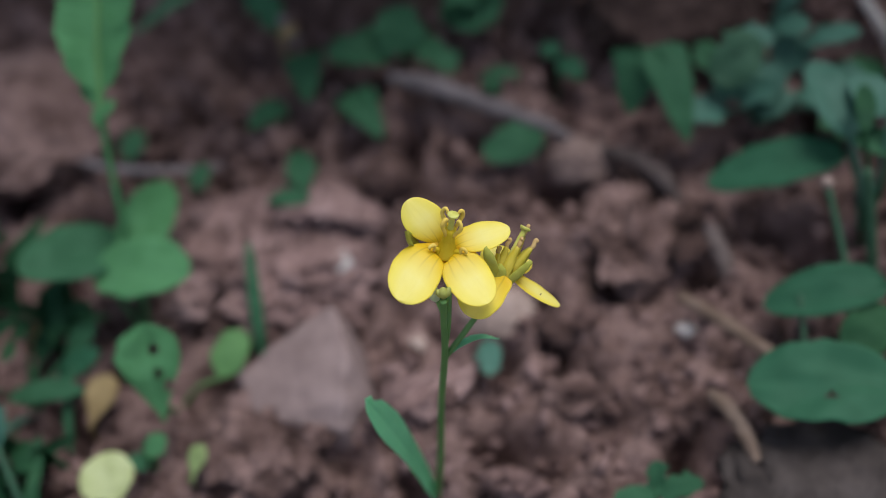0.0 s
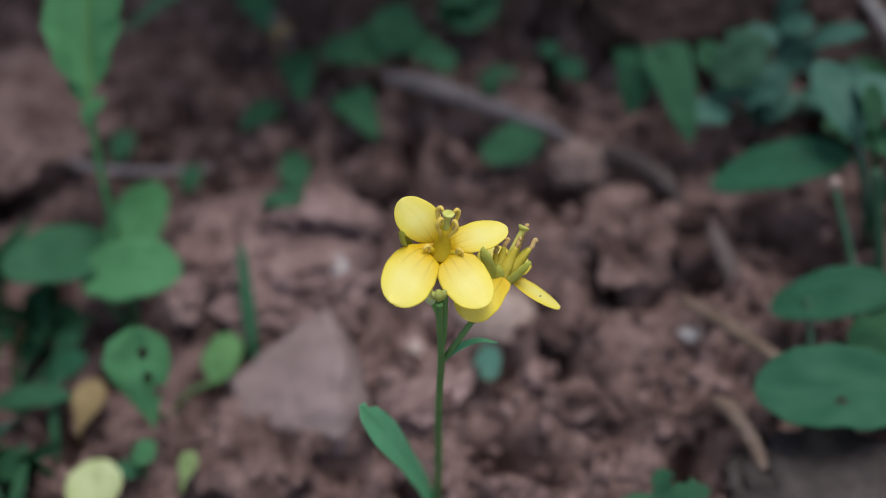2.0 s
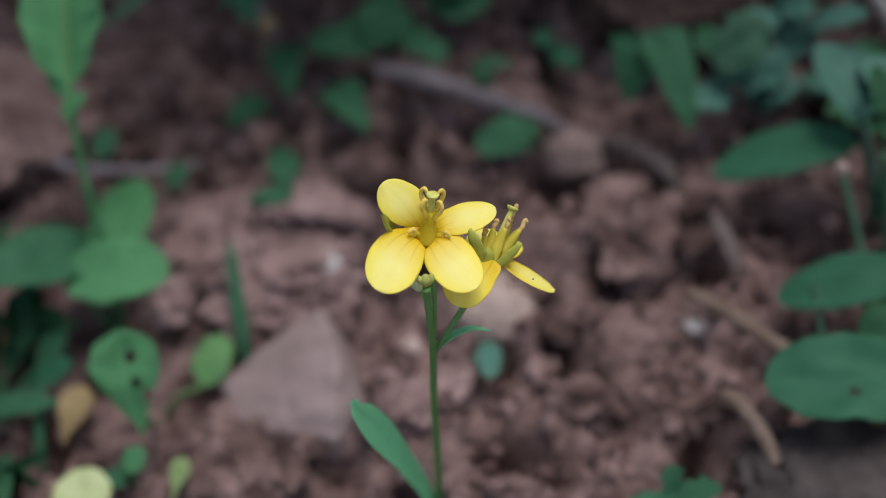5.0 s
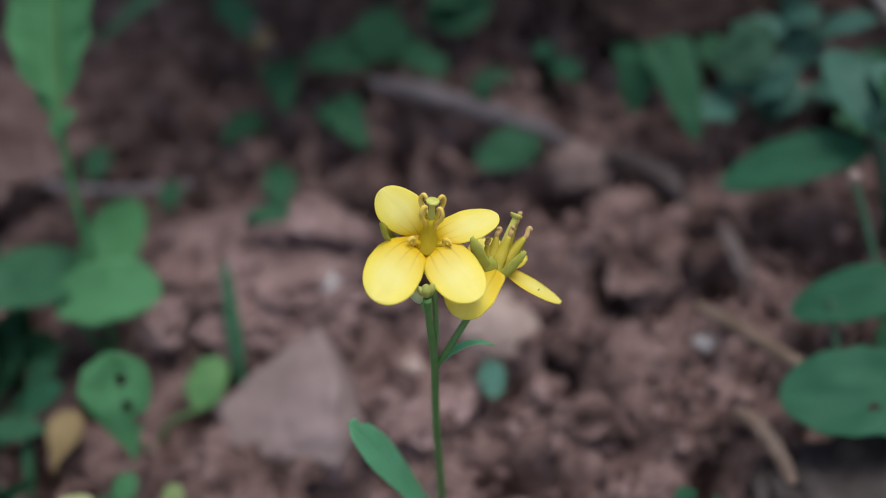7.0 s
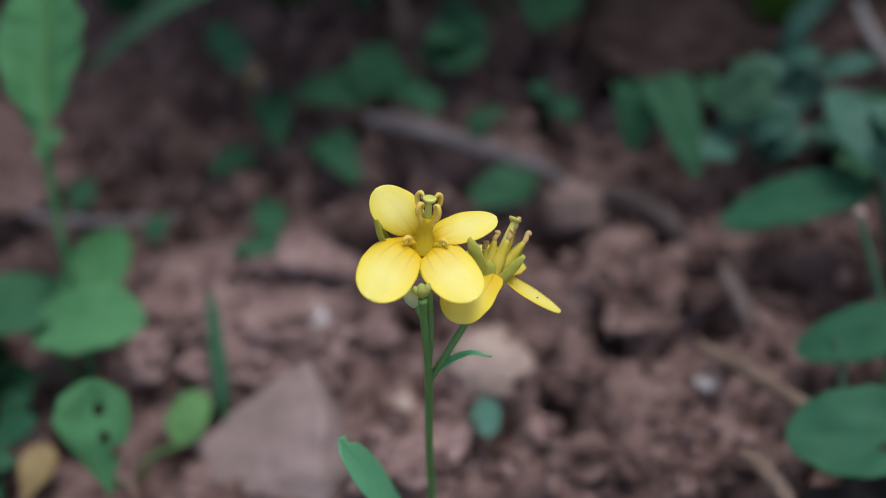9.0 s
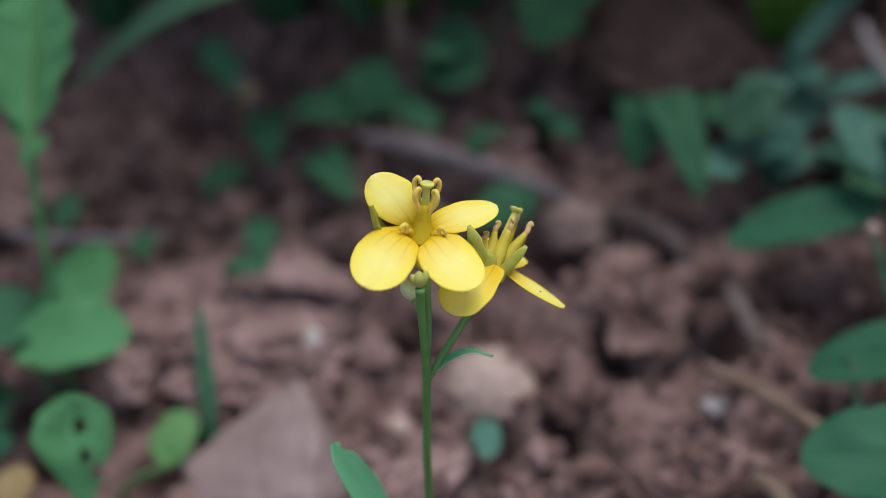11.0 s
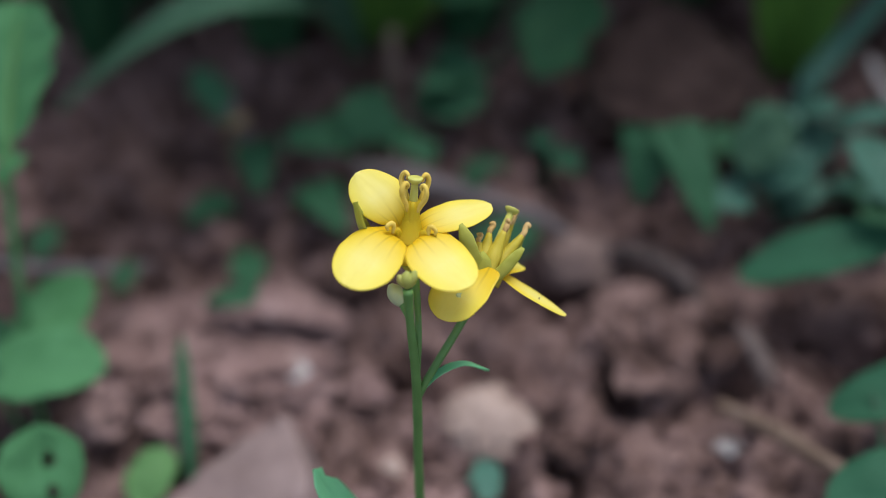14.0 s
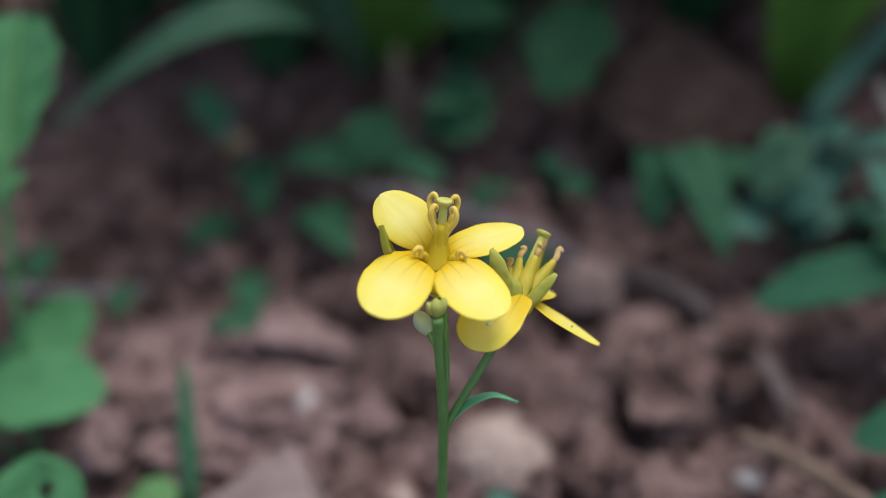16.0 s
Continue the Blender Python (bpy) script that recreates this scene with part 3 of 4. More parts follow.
stick("twig", [(-20, 38, 2.7), (-11, 34, 4.0), (1.2, 27.7, 4.3), (14, 21.9, 3.6), (19, 20, 1.5)], [1.2, 2.2, 2.0, 1.5, 1.0], "twig", "weathered grey twig lying on the soil", "twig")
stick("root", [(25, 17.5, 0.8), (31.6, 13.6, 2.6), (36.2, 8.6, 2.8), (39.5, 3.5, 0.2)], [1.0, 2.0, 1.9, 1.0], "root", "curved grey root lying half in the soil", "root")
stick("root", [(43.0, 3.0, 0.0), (44.2, -4.0, 2.4), (45.6, -11.0, 2.2), (47.2, -19, 0)], [0.9, 1.5, 1.7, 0.9], "root", "short grey root lying half in the soil", "root")
stick("twig", [(-98, 29, -11.5), (-81.5, 21.7, -8.8), (-68.4, 20, -8), (-56, 21.3, -8)], [0.7, 1.0, 0.9, 0.5], "twig", "thin grey twig lying on the soil", "twig")
stick("straw", [(36, -21.5, 4.6), (42.7, -28.3, 6.2), (50.3, -34.7, 5.8)], [1.0, 1.4, 1.1], "straw", "pale dry straw lying on the soil", "straw")
stick("straw", [(39.5, -41, 3.0), (42.7, -46.7, 4.6), (45.2, -54, 3.6)], [1.2, 1.5, 0.9], "straw", "pale dry straw lying on the soil", "straw")
stick("straw", [(78, 53, 20), (80.5, 47.2, 16.2), (83.3, 37.9, 14.2), (85.5, 28, 9)], [0.9, 1.2, 1.2, 1.0], "white", "pale dry stalk leaning out of the soil", "straw")
stick("straw", [(-13.1, 61.3, 5), (-13.2, 61, 12), (-13.4, 61.5, 19)], [1.8, 1.6, 1.3], "straw", "broken brown stalk standing in the soil", "stalk")
stick("straw", [(-42, 53, -1), (-46, 57, 2.5), (-49, 62, 4)], [1.6, 1.8, 1.2], "twig", "pale broken stalk lying under a weed", "stalk")


# -- seedlings and weeds
WORDS = {
    "tall_seedling": ("young mustard seedling with broad light green leaves", "seedling"),
    "chewed_seedling": ("light green seedling with holes chewed in a leaf", "seedling"),
    "withered_leaf": ("withered tan leaf lying on the soil", "leaf"),
    "yellowed_leaf": ("pale yellowed leaf low on the soil", "leaf"),
    "sprout": ("small sprout with a few green leaves in soil", "sprout"),
    "weed": ("dark green weed with narrow leaves in shade", "weed"),
    "broad_seedling": ("bluish-green seedling with a large round leaf", "seedling"),
    "nodding_seedling": ("bluish-green seedling with long oval leaves", "seedling"),
    "clustered_weed": ("bluish-green weed with a cluster of small leaves", "weed"),
    "arrow_leaf_weed": ("deep green weed with drooping leaves on soil", "weed"),
    "creeping_weed": ("deep green creeping weed spread over the soil", "weed"),
    "seed_leaf": ("single deep green seed leaf on the soil", "sprout"),
    "broad_weed": ("dark green broad-leaved weed on the bank", "weed"),
}


def leafy(name, base, leaves, k):
    """A small plant: an empty at its base, with a petiole and a blade for each leaf."""
    label, category = WORDS[name]
    base = mm((base[0], base[1], ground_z(base[0], base[1]) - 0.6))
    thing = empty(name, base, label, category, "seedlings and weeds")
    for n, (a, b, width, kind, material) in enumerate(leaves):
        a, b, width = mm(a) - base, mm(b) - base, width * MM
        away = b - a
        if kind != "lobed":
            low = a.lerp(Vector((0, 0, 0)), 0.5) + Vector((0, 0, 0.0015 + a.length * 0.06))
        else:
            low = Vector((a.x * 0.7, a.y * 0.6, a.z * 0.5))
        bm = bmesh.new()
        tube(bm, [(0, 0, -0.001), low, a, a + away * 0.12], [0.0006, 0.00048, 0.00045, 0.0003], 7, 12)
        part("petiole", bm, material, thing)
        arch = Vector((0, 0, away.length * 0.07))
        line = [a, a + away * 0.35 + arch, a + away * 0.7 + arch * 0.8, b]
        bm = bmesh.new()
        holes = [(0.42, 0.62, 0.05, 0.09), (0.66, 0.58, 0.06, 0.10), (0.30, 0.86, 0.06, 0.12)] if name == "chewed_seedling" and kind == "chewed" else [(0.46, 0.33, 0.035, 0.05)] if kind == "round" else ()
        hint = Vector((0, -0.45, 0.9)) if away.z > 0.5 * away.length else Vector((0, -0.2, 1))
        fine = 64 if kind == "lobed" else 40 if kind in ("chewed", "round") else 20
        if kind == "oval" and name in ("creeping_weed", "seed_leaf", "arrow_leaf_weed", "clustered_weed", "sprout", "broad_weed"):
            kind = "ragged"
        blade(bm, line, width, hint, kind, 0.24 if kind == "lobed" else 0.08, 0.06, 0.00025, fine, fine // 2, k * 1.7 + n, holes)
        leaf = part("leaf", bm, material, thing)
        if kind == "lobed":
            bm = bmesh.new()
            tube(bm, [p + Vector((0, 0, 0.00012)) for p in (a, line[1] - arch * 0.06, line[2] - arch * 0.06, a.lerp(b, 0.93))], [0.00055, 0.0004, 0.00028, 0.0001], 6, 20)
            part("midrib", bm, "leaf_pale" if material == "leaf_light" else material, leaf)
    return thing


PLANTS = (
    ("tall_seedling", (-66.7, -16.6, -12.2), [
        ((-68.9, 1.1, 24.5), (-70.0, 25.8, 41.8), 14.0, "lobed", "leaf_light"),
        ((-69.1, 4.1, 26.9), (-72.2, 6.3, 31.0), 2.6, "oval", "leaf_light"),
        ((-69.0, 2.0, 26.0), (-66.2, 4.3, 28.4), 2.2, "oval", "leaf_light"),
        ((-65.8, -13.1, 0.9), (-64.7, 9.4, 1.1), 11.2, "oval", "leaf_light"),
        ((-73.0, -15.3, 2.0), (-53.0, -18.2, 6.7), 12.6, "oval", "leaf_light"),
        ((-68.0, -6.6, -0.3), (-85.0, -19.0, 7.5), 12.3, "oval", "leaf_deep"),
    ]),
    ("chewed_seedling", (-58.4, -32.7, -11.1), [
        ((-54.9, -44.8, -1.0), (-57.6, -33.8, 12.8), 11.2, "chewed", "leaf_light"),
        ((-47.6, -32.6, -6.6), (-44.6, -24.0, -3.5), 7.0, "oval", "leaf_pale"),
    ]),
    ("withered_leaf", (-73.9, -38.4, -13.1), [
        ((-71.5, -41.0, -10.9), (-69.5, -31.0, -8.4), 6.0, "chewed", "leaf_dry"),
    ]),
    ("yellowed_leaf", (-65.0, -55.8, -11.9), [
        ((-63.4, -56.9, -8.7), (-66.8, -48.0, -7.2), 9.4, "oval", "leaf_yellow"),
    ]),
    ("yellowed_leaf", (-50.9, -51.6, -10.1), [
        ((-49.4, -53.8, -5.5), (-47.8, -48.6, -2.1), 3.4, "chewed", "leaf_lime"),
    ]),
    ("sprout", (-58.9, -47.3, -11.2), [
        ((-58.4, -48.9, -6.6), (-55.0, -46.3, -3.4), 4.2, "oval", "leaf_light"),
        ((-58.7, -48.0, -9.1), (-61.8, -50.8, -7.5), 3.6, "oval", "leaf_deep"),
    ]),
    ("weed", (-85.0, -34.6, -14.6), [
        ((-88.7, -34.9, -11.0), (-71.9, -36.8, -4.8), 4.4, "oval", "leaf_deep"),
        ((-84.6, -27.0, -10.5), (-80.3, -18.4, -3.9), 4.3, "oval", "leaf_dark"),
        ((-85.7, -44.5, -11.6), (-77.3, -51.6, -7.5), 4.9, "oval", "leaf_dark"),
        ((-88.3, -20.9, -12.0), (-74.6, -18.1, -5.2), 6.6, "oval", "leaf_dark"),
        ((-85.3, -51.0, -4.4), (-83.9, -42.8, 0.8), 4.4, "oval", "leaf_grey"),
        ((-80.0, -30.5, -11.0), (-71.5, -27.5, -6.0), 5.2, "oval", "leaf_blue"),
        ((-79.0, -26.0, -10.0), (-73.5, -21.5, -5.0), 4.2, "oval", "leaf_deep"),
    ]),
    ("broad_seedling", (70.3, -38.2, 5.6), [
        ((67.6, -47.2, 14.6), (43.5, -43.7, 11.2), 13.8, "round", "leaf_blue"),
        ((68.1, -28.4, 17.4), (48.9, -27.5, 9.9), 9.1, "oval", "leaf_blue"),
        ((68.9, -33.3, 15.5), (59.8, -37.4, 12.3), 8.4, "oval", "leaf_dark"),
    ]),
    ("nodding_seedling", (71.4, -8.9, 5.8), [
        ((66.5, -0.3, 19.1), (43.0, 1.2, 9.1), 9.6, "oval", "leaf_blue"),
        ((65.2, -1.5, 24.4), (61.0, 15.1, 27.6), 8.8, "oval", "leaf_grey"),
        ((65.2, -5.8, 30.3), (66.8, 4.0, 32.1), 3.6, "oval", "leaf_dark"),
        ((72.0, 1.2, 27.3), (66.5, 9.1, 29.3), 7.6, "oval", "leaf_grey"),
        ((73.0, -3.0, 22.0), (66.5, 2.5, 22.5), 6.0, "oval", "leaf_deep"),
    ]),
    ("clustered_weed", (57.8, 23.4, 5.9), [
        ((45.7, 18.3, 18.7), (52.4, 22.4, 27.2), 9.6, "oval", "leaf_sage"),
        ((63.6, 28.6, 20), (73.0, 26.0, 25.0), 5.1, "oval", "leaf_grey"),
        ((58.4, 32, 21.2), (64.2, 29.0, 23.4), 5.8, "oval", "leaf_grey"),
        ((60.9, 25.8, 14.5), (62.7, 31.3, 19.5), 7.4, "oval", "leaf_grey"),
        ((48.3, 29.6, 17.2), (42.8, 26.1, 16.7), 7.8, "oval", "leaf_deep"),
        ((49.9, 19.7, 14.5), (55.6, 15.5, 19.8), 6.6, "oval", "leaf_grey"),
        ((65.4, 19.5, 14.2), (61.2, 12.1, 18.9), 5.9, "oval", "leaf_grey"),
        ((54.9, 18.8, 9.9), (62.5, 21.1, 12.9), 5.0, "oval", "leaf_grey"),
        ((65.4, 21.7, 12.3), (69.0, 16.0, 13.5), 6.5, "oval", "leaf_deep"),
        ((66.3, 17, 13), (76.4, 17.9, 17.5), 5.0, "oval", "leaf_grey"),
        ((69, 22.2, 15.4), (76.0, 22.5, 15.8), 8.0, "oval", "leaf_grey"),
        ((49.5, 28.8, 20.8), (57.3, 26.8, 22.3), 6.6, "oval", "leaf_grey"),
        ((68.6, 17.8, 12.4), (71.7, 10.6, 11.9), 8.0, "oval", "leaf_deep"),
        ((46, 21.8, 13.8), (53.3, 18.8, 18.8), 6.8, "oval", "leaf_grey"),
        ((53.3, 21.4, 11.4), (59.9, 23.8, 15.0), 8.1, "oval", "leaf_grey"),
        ((48.3, 16.8, 13), (39.8, 15.6, 13.8), 6.9, "oval", "leaf_grey"),
        ((70.3, 23.7, 15.5), (80.7, 26.4, 15.0), 6.5, "oval", "leaf_deep"),
        ((70.7, 18.2, 12.5), (79.9, 16.0, 16.6), 5.4, "oval", "leaf_grey"),
        ((57.3, 18.5, 13.2), (54.9, 24.6, 18.6), 7.6, "oval", "leaf_grey"),
        ((75.2, 23.7, 15.8), (74.0, 17.5, 16.9), 6.2, "oval", "leaf_grey"),
    ]),
    ("arrow_leaf_weed", (41.9, 28.7, 4.8), [
        ((34.6, 25.6, 22.2), (40.4, 10.4, 10.8), 10.2, "arrow", "leaf_deep"),
        ((31.2, 25.0, 22.0), (29.6, 18.2, 10.8), 11.0, "arrow", "leaf_deep"),
    ]),
    ("sprout", (28.6, -59.2, 0.2), [
        ((28.4, -59.9, 3.2), (21.3, -60.9, 4.3), 3.8, "oval", "leaf_deep"),
        ((28.7, -59.6, 3.2), (35.5, -58.7, 6.1), 4.0, "oval", "leaf_deep"),
        ((28.4, -59.1, 3.2), (28.3, -55.7, 7.2), 3.6, "oval", "leaf_deep"),
    ]),
    ("creeping_weed", (-16.6, 49.6, 1.5), [
        ((-19.9, 43.2, 4.7), (-33.4, 41.2, 6.5), 10.5, "oval", "leaf_deep"),
        ((-16.7, 42.8, 5.0), (-19.0, 48.9, 13.0), 11.3, "oval", "leaf_deep"),
        ((-14.3, 46.2, 6.0), (-5.5, 36.3, 5.2), 7.6, "oval", "leaf_deep"),
        ((-39.2, 44.4, 3.4), (-37.6, 33.1, -0.6), 9.0, "arrow", "leaf_deep"),
    ]),
    ("seed_leaf", (-31.2, 35.6, -3.3), [
        ((-28.4, 36.2, -0.5), (-20.9, 23.2, -1.4), 9.6, "arrow", "leaf_deep"),
    ]),
    ("seed_leaf", (-43.5, 37.0, -4.6), [
        ((-43.1, 35.2, -2.9), (-50.6, 29.0, -4.1), 6.0, "oval", "leaf_deep"),
    ]),
    ("seed_leaf", (-41.2, 24.3, -6.8), [
        ((-40.0, 22.7, -5.1), (-36.0, 12.0, -4.8), 5.6, "oval", "leaf_deep"),
    ]),
    ("seed_leaf", (13.2, 26.3, 0.7), [
        ((13.5, 23.0, 3.4), (1.0, 15.0, 1.0), 7.8, "oval", "leaf_deep"),
        ((12.0, 20.6, 2.9), (8.6, 14.6, 1.6), 4.4, "oval", "leaf_deep"),
    ]),
    ("sprout", (17.2, 41.7, 4.2), [
        ((16.4, 39.8, 6.7), (13.4, 42.5, 7.9), 4.4, "oval", "leaf_blue"),
        ((17.2, 39.0, 6.7), (21.5, 33.4, 6.1), 5.3, "oval", "leaf_blue"),
    ]),
    ("seed_leaf", (0.6, 37.1, 1.1), [
        ((0.6, 34.6, 2.6), (8.2, 36.5, 5.0), 5.8, "oval", "leaf_deep"),
    ]),
    ("seed_leaf", (-8.4, 57.9, 4.3), [
        ((-8.9, 54.1, 7.4), (3.4, 47.8, 9.7), 10.0, "oval", "leaf_deep"),
    ]),
    ("seed_leaf", (-44.0, 9.0, -9.2), [
        ((-43.9, 9.4, -5.6), (-35.1, 9.2, -4.1), 3.6, "oval", "leaf_deep"),
    ]),
    ("seed_leaf", (-78.8, 26.1, -11.4), [
        ((-78.4, 25.2, -10.5), (-75.8, 31.4, -7.0), 5.0, "oval", "leaf_deep"),
    ]),
    ("seed_leaf", (-61.9, 17.1, -10.7), [
        ((-61.8, 16.3, -9.8), (-58.8, 20.6, -6.7), 4.4, "oval", "leaf_deep"),
    ]),
    ("seed_leaf", (0.2, -27.7, -3.5), [
        ((1.6, -27.9, -1.0), (2.0, -35.6, -0.6), 4.6, "oval", "leaf_grey"),
    ]),
    ("broad_weed", (23.0, 81.6, 13.4), [
        ((22.6, 64.1, 29.6), (13.4, 45.4, 18.5), 15.7, "oval", "leaf_dark"),
        ((6.8, 58.3, 28.3), (-8.0, 57.8, 30.3), 11.4, "oval", "leaf_dark"),
        ((3.5, 54.4, 13.1), (-7.9, 48.5, 14.3), 6.4, "oval", "leaf_deep"),
        ((-3.1, 58.7, 17.1), (2.4, 48.3, 8.7), 9.7, "oval", "leaf_deep"),
    ]),
    ("sprout", (-45.9, 57.2, -0.8), [
        ((-46.5, 54.5, 1.6), (-53.5, 61.7, 9.2), 6.8, "oval", "leaf_blue"),
        ((-45.9, 53.7, 1.5), (-41.9, 52.9, 2.8), 4.4, "oval", "leaf_dry"),
    ]),
)
for k, (name, base, leaves) in enumerate(PLANTS):
    leafy(name, base, leaves, k)


def grass(name, base, blades, material, label):
    base = mm((base[0], base[1], ground_z(base[0], base[1]) - 0.5))
    thing = empty(name, base, label, "grass", "grass blades")
    for n, (points, width) in enumerate(blades):
        line = [mm(p) - base for p in points]
        away = line[-1] - line[0]
        hint = Vector((0, -1, 0.35)) if abs(away.z) > 0.6 * away.length else Vector((0, -0.3, 1))
        bm = bmesh.new()
        blade(bm, line, width * MM, hint, "strap", 0.18, 0.05, 0.0002, 26, 8, n + len(name))
        part("blade", bm, material, thing)
    return thing


grass("grass_shoot", (-41, -26), [([(-41, -27, -8.5), (-42.3, -19.0, -1.0), (-44.1, -9.2, 4.8)], 2.6)], "leaf_deep", "single narrow green grass blade")
grass("grass_shoot", (-75, -45), [([(-75, -45, -13.5), (-75.7, -38, -8.3), (-75.2, -31, -4.3)], 1.8)], "leaf_deep", "single narrow green grass blade")
grass("grass_shoot", (-88, -26), [([(-88, -25.5, -13), (-85, -21, -8), (-81.3, -17, -6.1)], 1.8)], "leaf_dry", "single dry grass blade leaning over")
grass("grass_shoot", (-89, -44), [([(-89, -44, -15), (-88, -42, -12), (-87.1, -40.3, -8.8)], 2.6)], "leaf_light", "short green grass blade")
grass("strap_leaf_weed", (-20.5, 65), [([(-20.5, 65, 10), (-27.9, 50, 29), (-38.7, 40, 36), (-54.5, 37, 30), (-76.4, 44.8, 8.7)], 9.5), ([(-20, 67, 10), (-29, 64, 34), (-44, 66, 52), (-66, 72, 60)], 8.5)], "leaf_sage", "weed with arching broad strap-shaped green leaves")
grass("grass_tuft", (63, 56), [([(62, 56, 14), (57, 56, 36), (46, 62, 70)], 9), ([(65, 56, 14), (68, 57, 36), (80, 64, 66)], 10), ([(63, 58, 14), (62, 60, 40), (64, 68, 80)], 11), ([(64, 58, 14), (72, 62, 30), (92, 74, 46)], 7)], "leaf_grass", "tuft of broad dark green grass")
grass("grass_shoot", (62, 44), [([(62, 44, 8), (65, 47, 18), (71.2, 53.5, 21.7), (78, 56.5, 30), (86, 60, 40)], 5.5)], "leaf_grey", "single greyish grass blade leaning over")
grass("grass_tuft", (-15, 74), [([(-15, 74, 9), (-20, 73, 30), (-30, 78, 66)], 10), ([(-14, 74, 9), (-13, 74, 34), (-9, 82, 72)], 11), ([(-13, 75, 9), (-3, 77, 30), (14, 84, 58)], 9), ([(-16, 76, 9), (-30, 77, 26), (-46, 86, 44)], 8)], "leaf_grass", "tuft of broad dark green grass")
grass("grass_tuft", (28, 92), [([(28, 92, 18), (22, 92, 40), (12, 98, 74)], 10), ([(30, 92, 18), (36, 94, 42), (46, 100, 76)], 10), ([(28, 94, 18), (29, 98, 46), (28, 106, 84)], 9)], "leaf_grass", "tuft of broad dark green grass")
grass("grass_tuft", (-70, 92), [([(-70, 92, 8), (-76, 92, 30), (-88, 98, 60)], 9), ([(-68, 92, 8), (-62, 94, 32), (-52, 100, 62)], 10), ([(-70, 95, 8), (-70, 98, 36), (-70, 106, 70)], 9)], "leaf_dark", "tuft of broad dark green grass")


def low_growth(x, y, count, spread, height, seed, material, label, width=(5, 8)):
    """A low tuft of blades leaning every way."""
    rnd = random.Random(seed)
    z, blades = lie(x, y), []
    for k in range(count):
        a = 6.28 * k / count + rnd.uniform(-0.4, 0.4)
        reach, tall = spread * rnd.uniform(0.5, 1), height * rnd.uniform(0.6, 1.1)
        bx, by = x + rnd.uniform(-4, 4), y + rnd.uniform(-4, 4)
        dx, dy = math.cos(a) * reach, math.sin(a) * reach
        blades.append(([(bx, by, z - 2), (bx + dx * 0.35, by + dy * 0.35, z + tall * 0.75), (bx + dx, by + dy, z + tall)], rnd.uniform(*width)))
    grass("grass_tuft", (x, y), blades, material, label)


# Broad leaves arched above the view, added to shade the bank's soil.
grass("arching_weed", (-60, 96), [([(-60, 96, 8), (-62, 86, 50), (-64, 70, 70), (-68, 50, 72)], 11), ([(-58, 96, 8), (-52, 84, 54), (-48, 68, 74), (-46, 48, 76)], 11)], "leaf_dark", "unseen tall weed with broad dark leaves hung forward for shade")
grass("arching_weed", (-26, 94), [([(-26, 94, 11), (-30, 84, 52), (-32, 68, 74), (-34, 50, 76)], 11), ([(-24, 94, 11), (-18, 83, 54), (-14, 66, 76), (-12, 48, 78)], 11)], "leaf_dark", "unseen tall weed with broad dark leaves hung forward for shade")
grass("arching_weed", (14, 98), [([(14, 98, 15), (10, 86, 56), (8, 70, 78), (6, 52, 80)], 11), ([(16, 98, 15), (24, 86, 58), (28, 70, 80), (30, 54, 82)], 11)], "leaf_dark", "unseen tall weed with broad dark leaves hung forward for shade")
# Tall tuft left of the view, added to shade the near left soil.
low_growth(-110, -56, 12, 24, 62, 33, "leaf_dark", "tall dark green weed tuft out of view, added for shade", (8, 11))
low_growth(-84, -50, 9, 12, 9, 31, "leaf_dark", "low dark green grass tuft in shade", (3, 4.5))
low_growth(-98, -38, 11, 22, 24, 1, "leaf_dark", "low dark green grass tuft in shade", (3, 5))
low_growth(-92, -62, 9, 18, 18, 2, "leaf_dark", "low dark green grass tuft in shade", (3, 5))
low_growth(-76, -66, 10, 16, 12, 12, "leaf_dark", "low dark green grass tuft in shade", (3, 5))
low_growth(-84, -18, 9, 14, 14, 13, "leaf_dark", "low dark green grass tuft in shade", (2.5, 4))
low_growth(-100, -10, 10, 18, 16, 15, "leaf_dark", "low dark green grass tuft in shade", (3, 4.5))
# Next three: unseen tufts at either side, added to block light from the edges.
low_growth(100, -38, 12, 26, 80, 17, "leaf_dark", "tall dark green weed tuft out of view, added for shade", (8, 12))
low_growth(104, 0, 12, 26, 90, 18, "leaf_dark", "tall dark green weed tuft out of view, added for shade", (8, 12))
low_growth(-122, -30, 12, 26, 70, 19, "leaf_dark", "tall dark green weed tuft out of view, added for shade", (7, 10))
low_growth(86, -22, 9, 20, 20, 3, "leaf_dark", "low dark green weed tuft beside a seedling", (7, 10))
low_growth(80, -50, 9, 22, 22, 4, "leaf_dark", "low dark green weed tuft beside a seedling", (6, 9))
low_growth(88, 30, 9, 22, 36, 5, "leaf_dark", "dark green weed tuft on the bank", (7, 10))
low_growth(2, 80, 10, 24, 52, 6, "leaf_dark", "dark green grass tuft on the bank", (9, 12))
low_growth(-38, 82, 10, 24, 50, 7, "leaf_dark", "dark green grass tuft on the bank", (9, 12))
low_growth(48, 86, 10, 24, 52, 8, "leaf_dark", "dark green grass tuft on the bank", (9, 12))
low_growth(-78, 84, 9, 22, 46, 9, "leaf_dark", "dark green grass tuft on the bank", (8, 11))


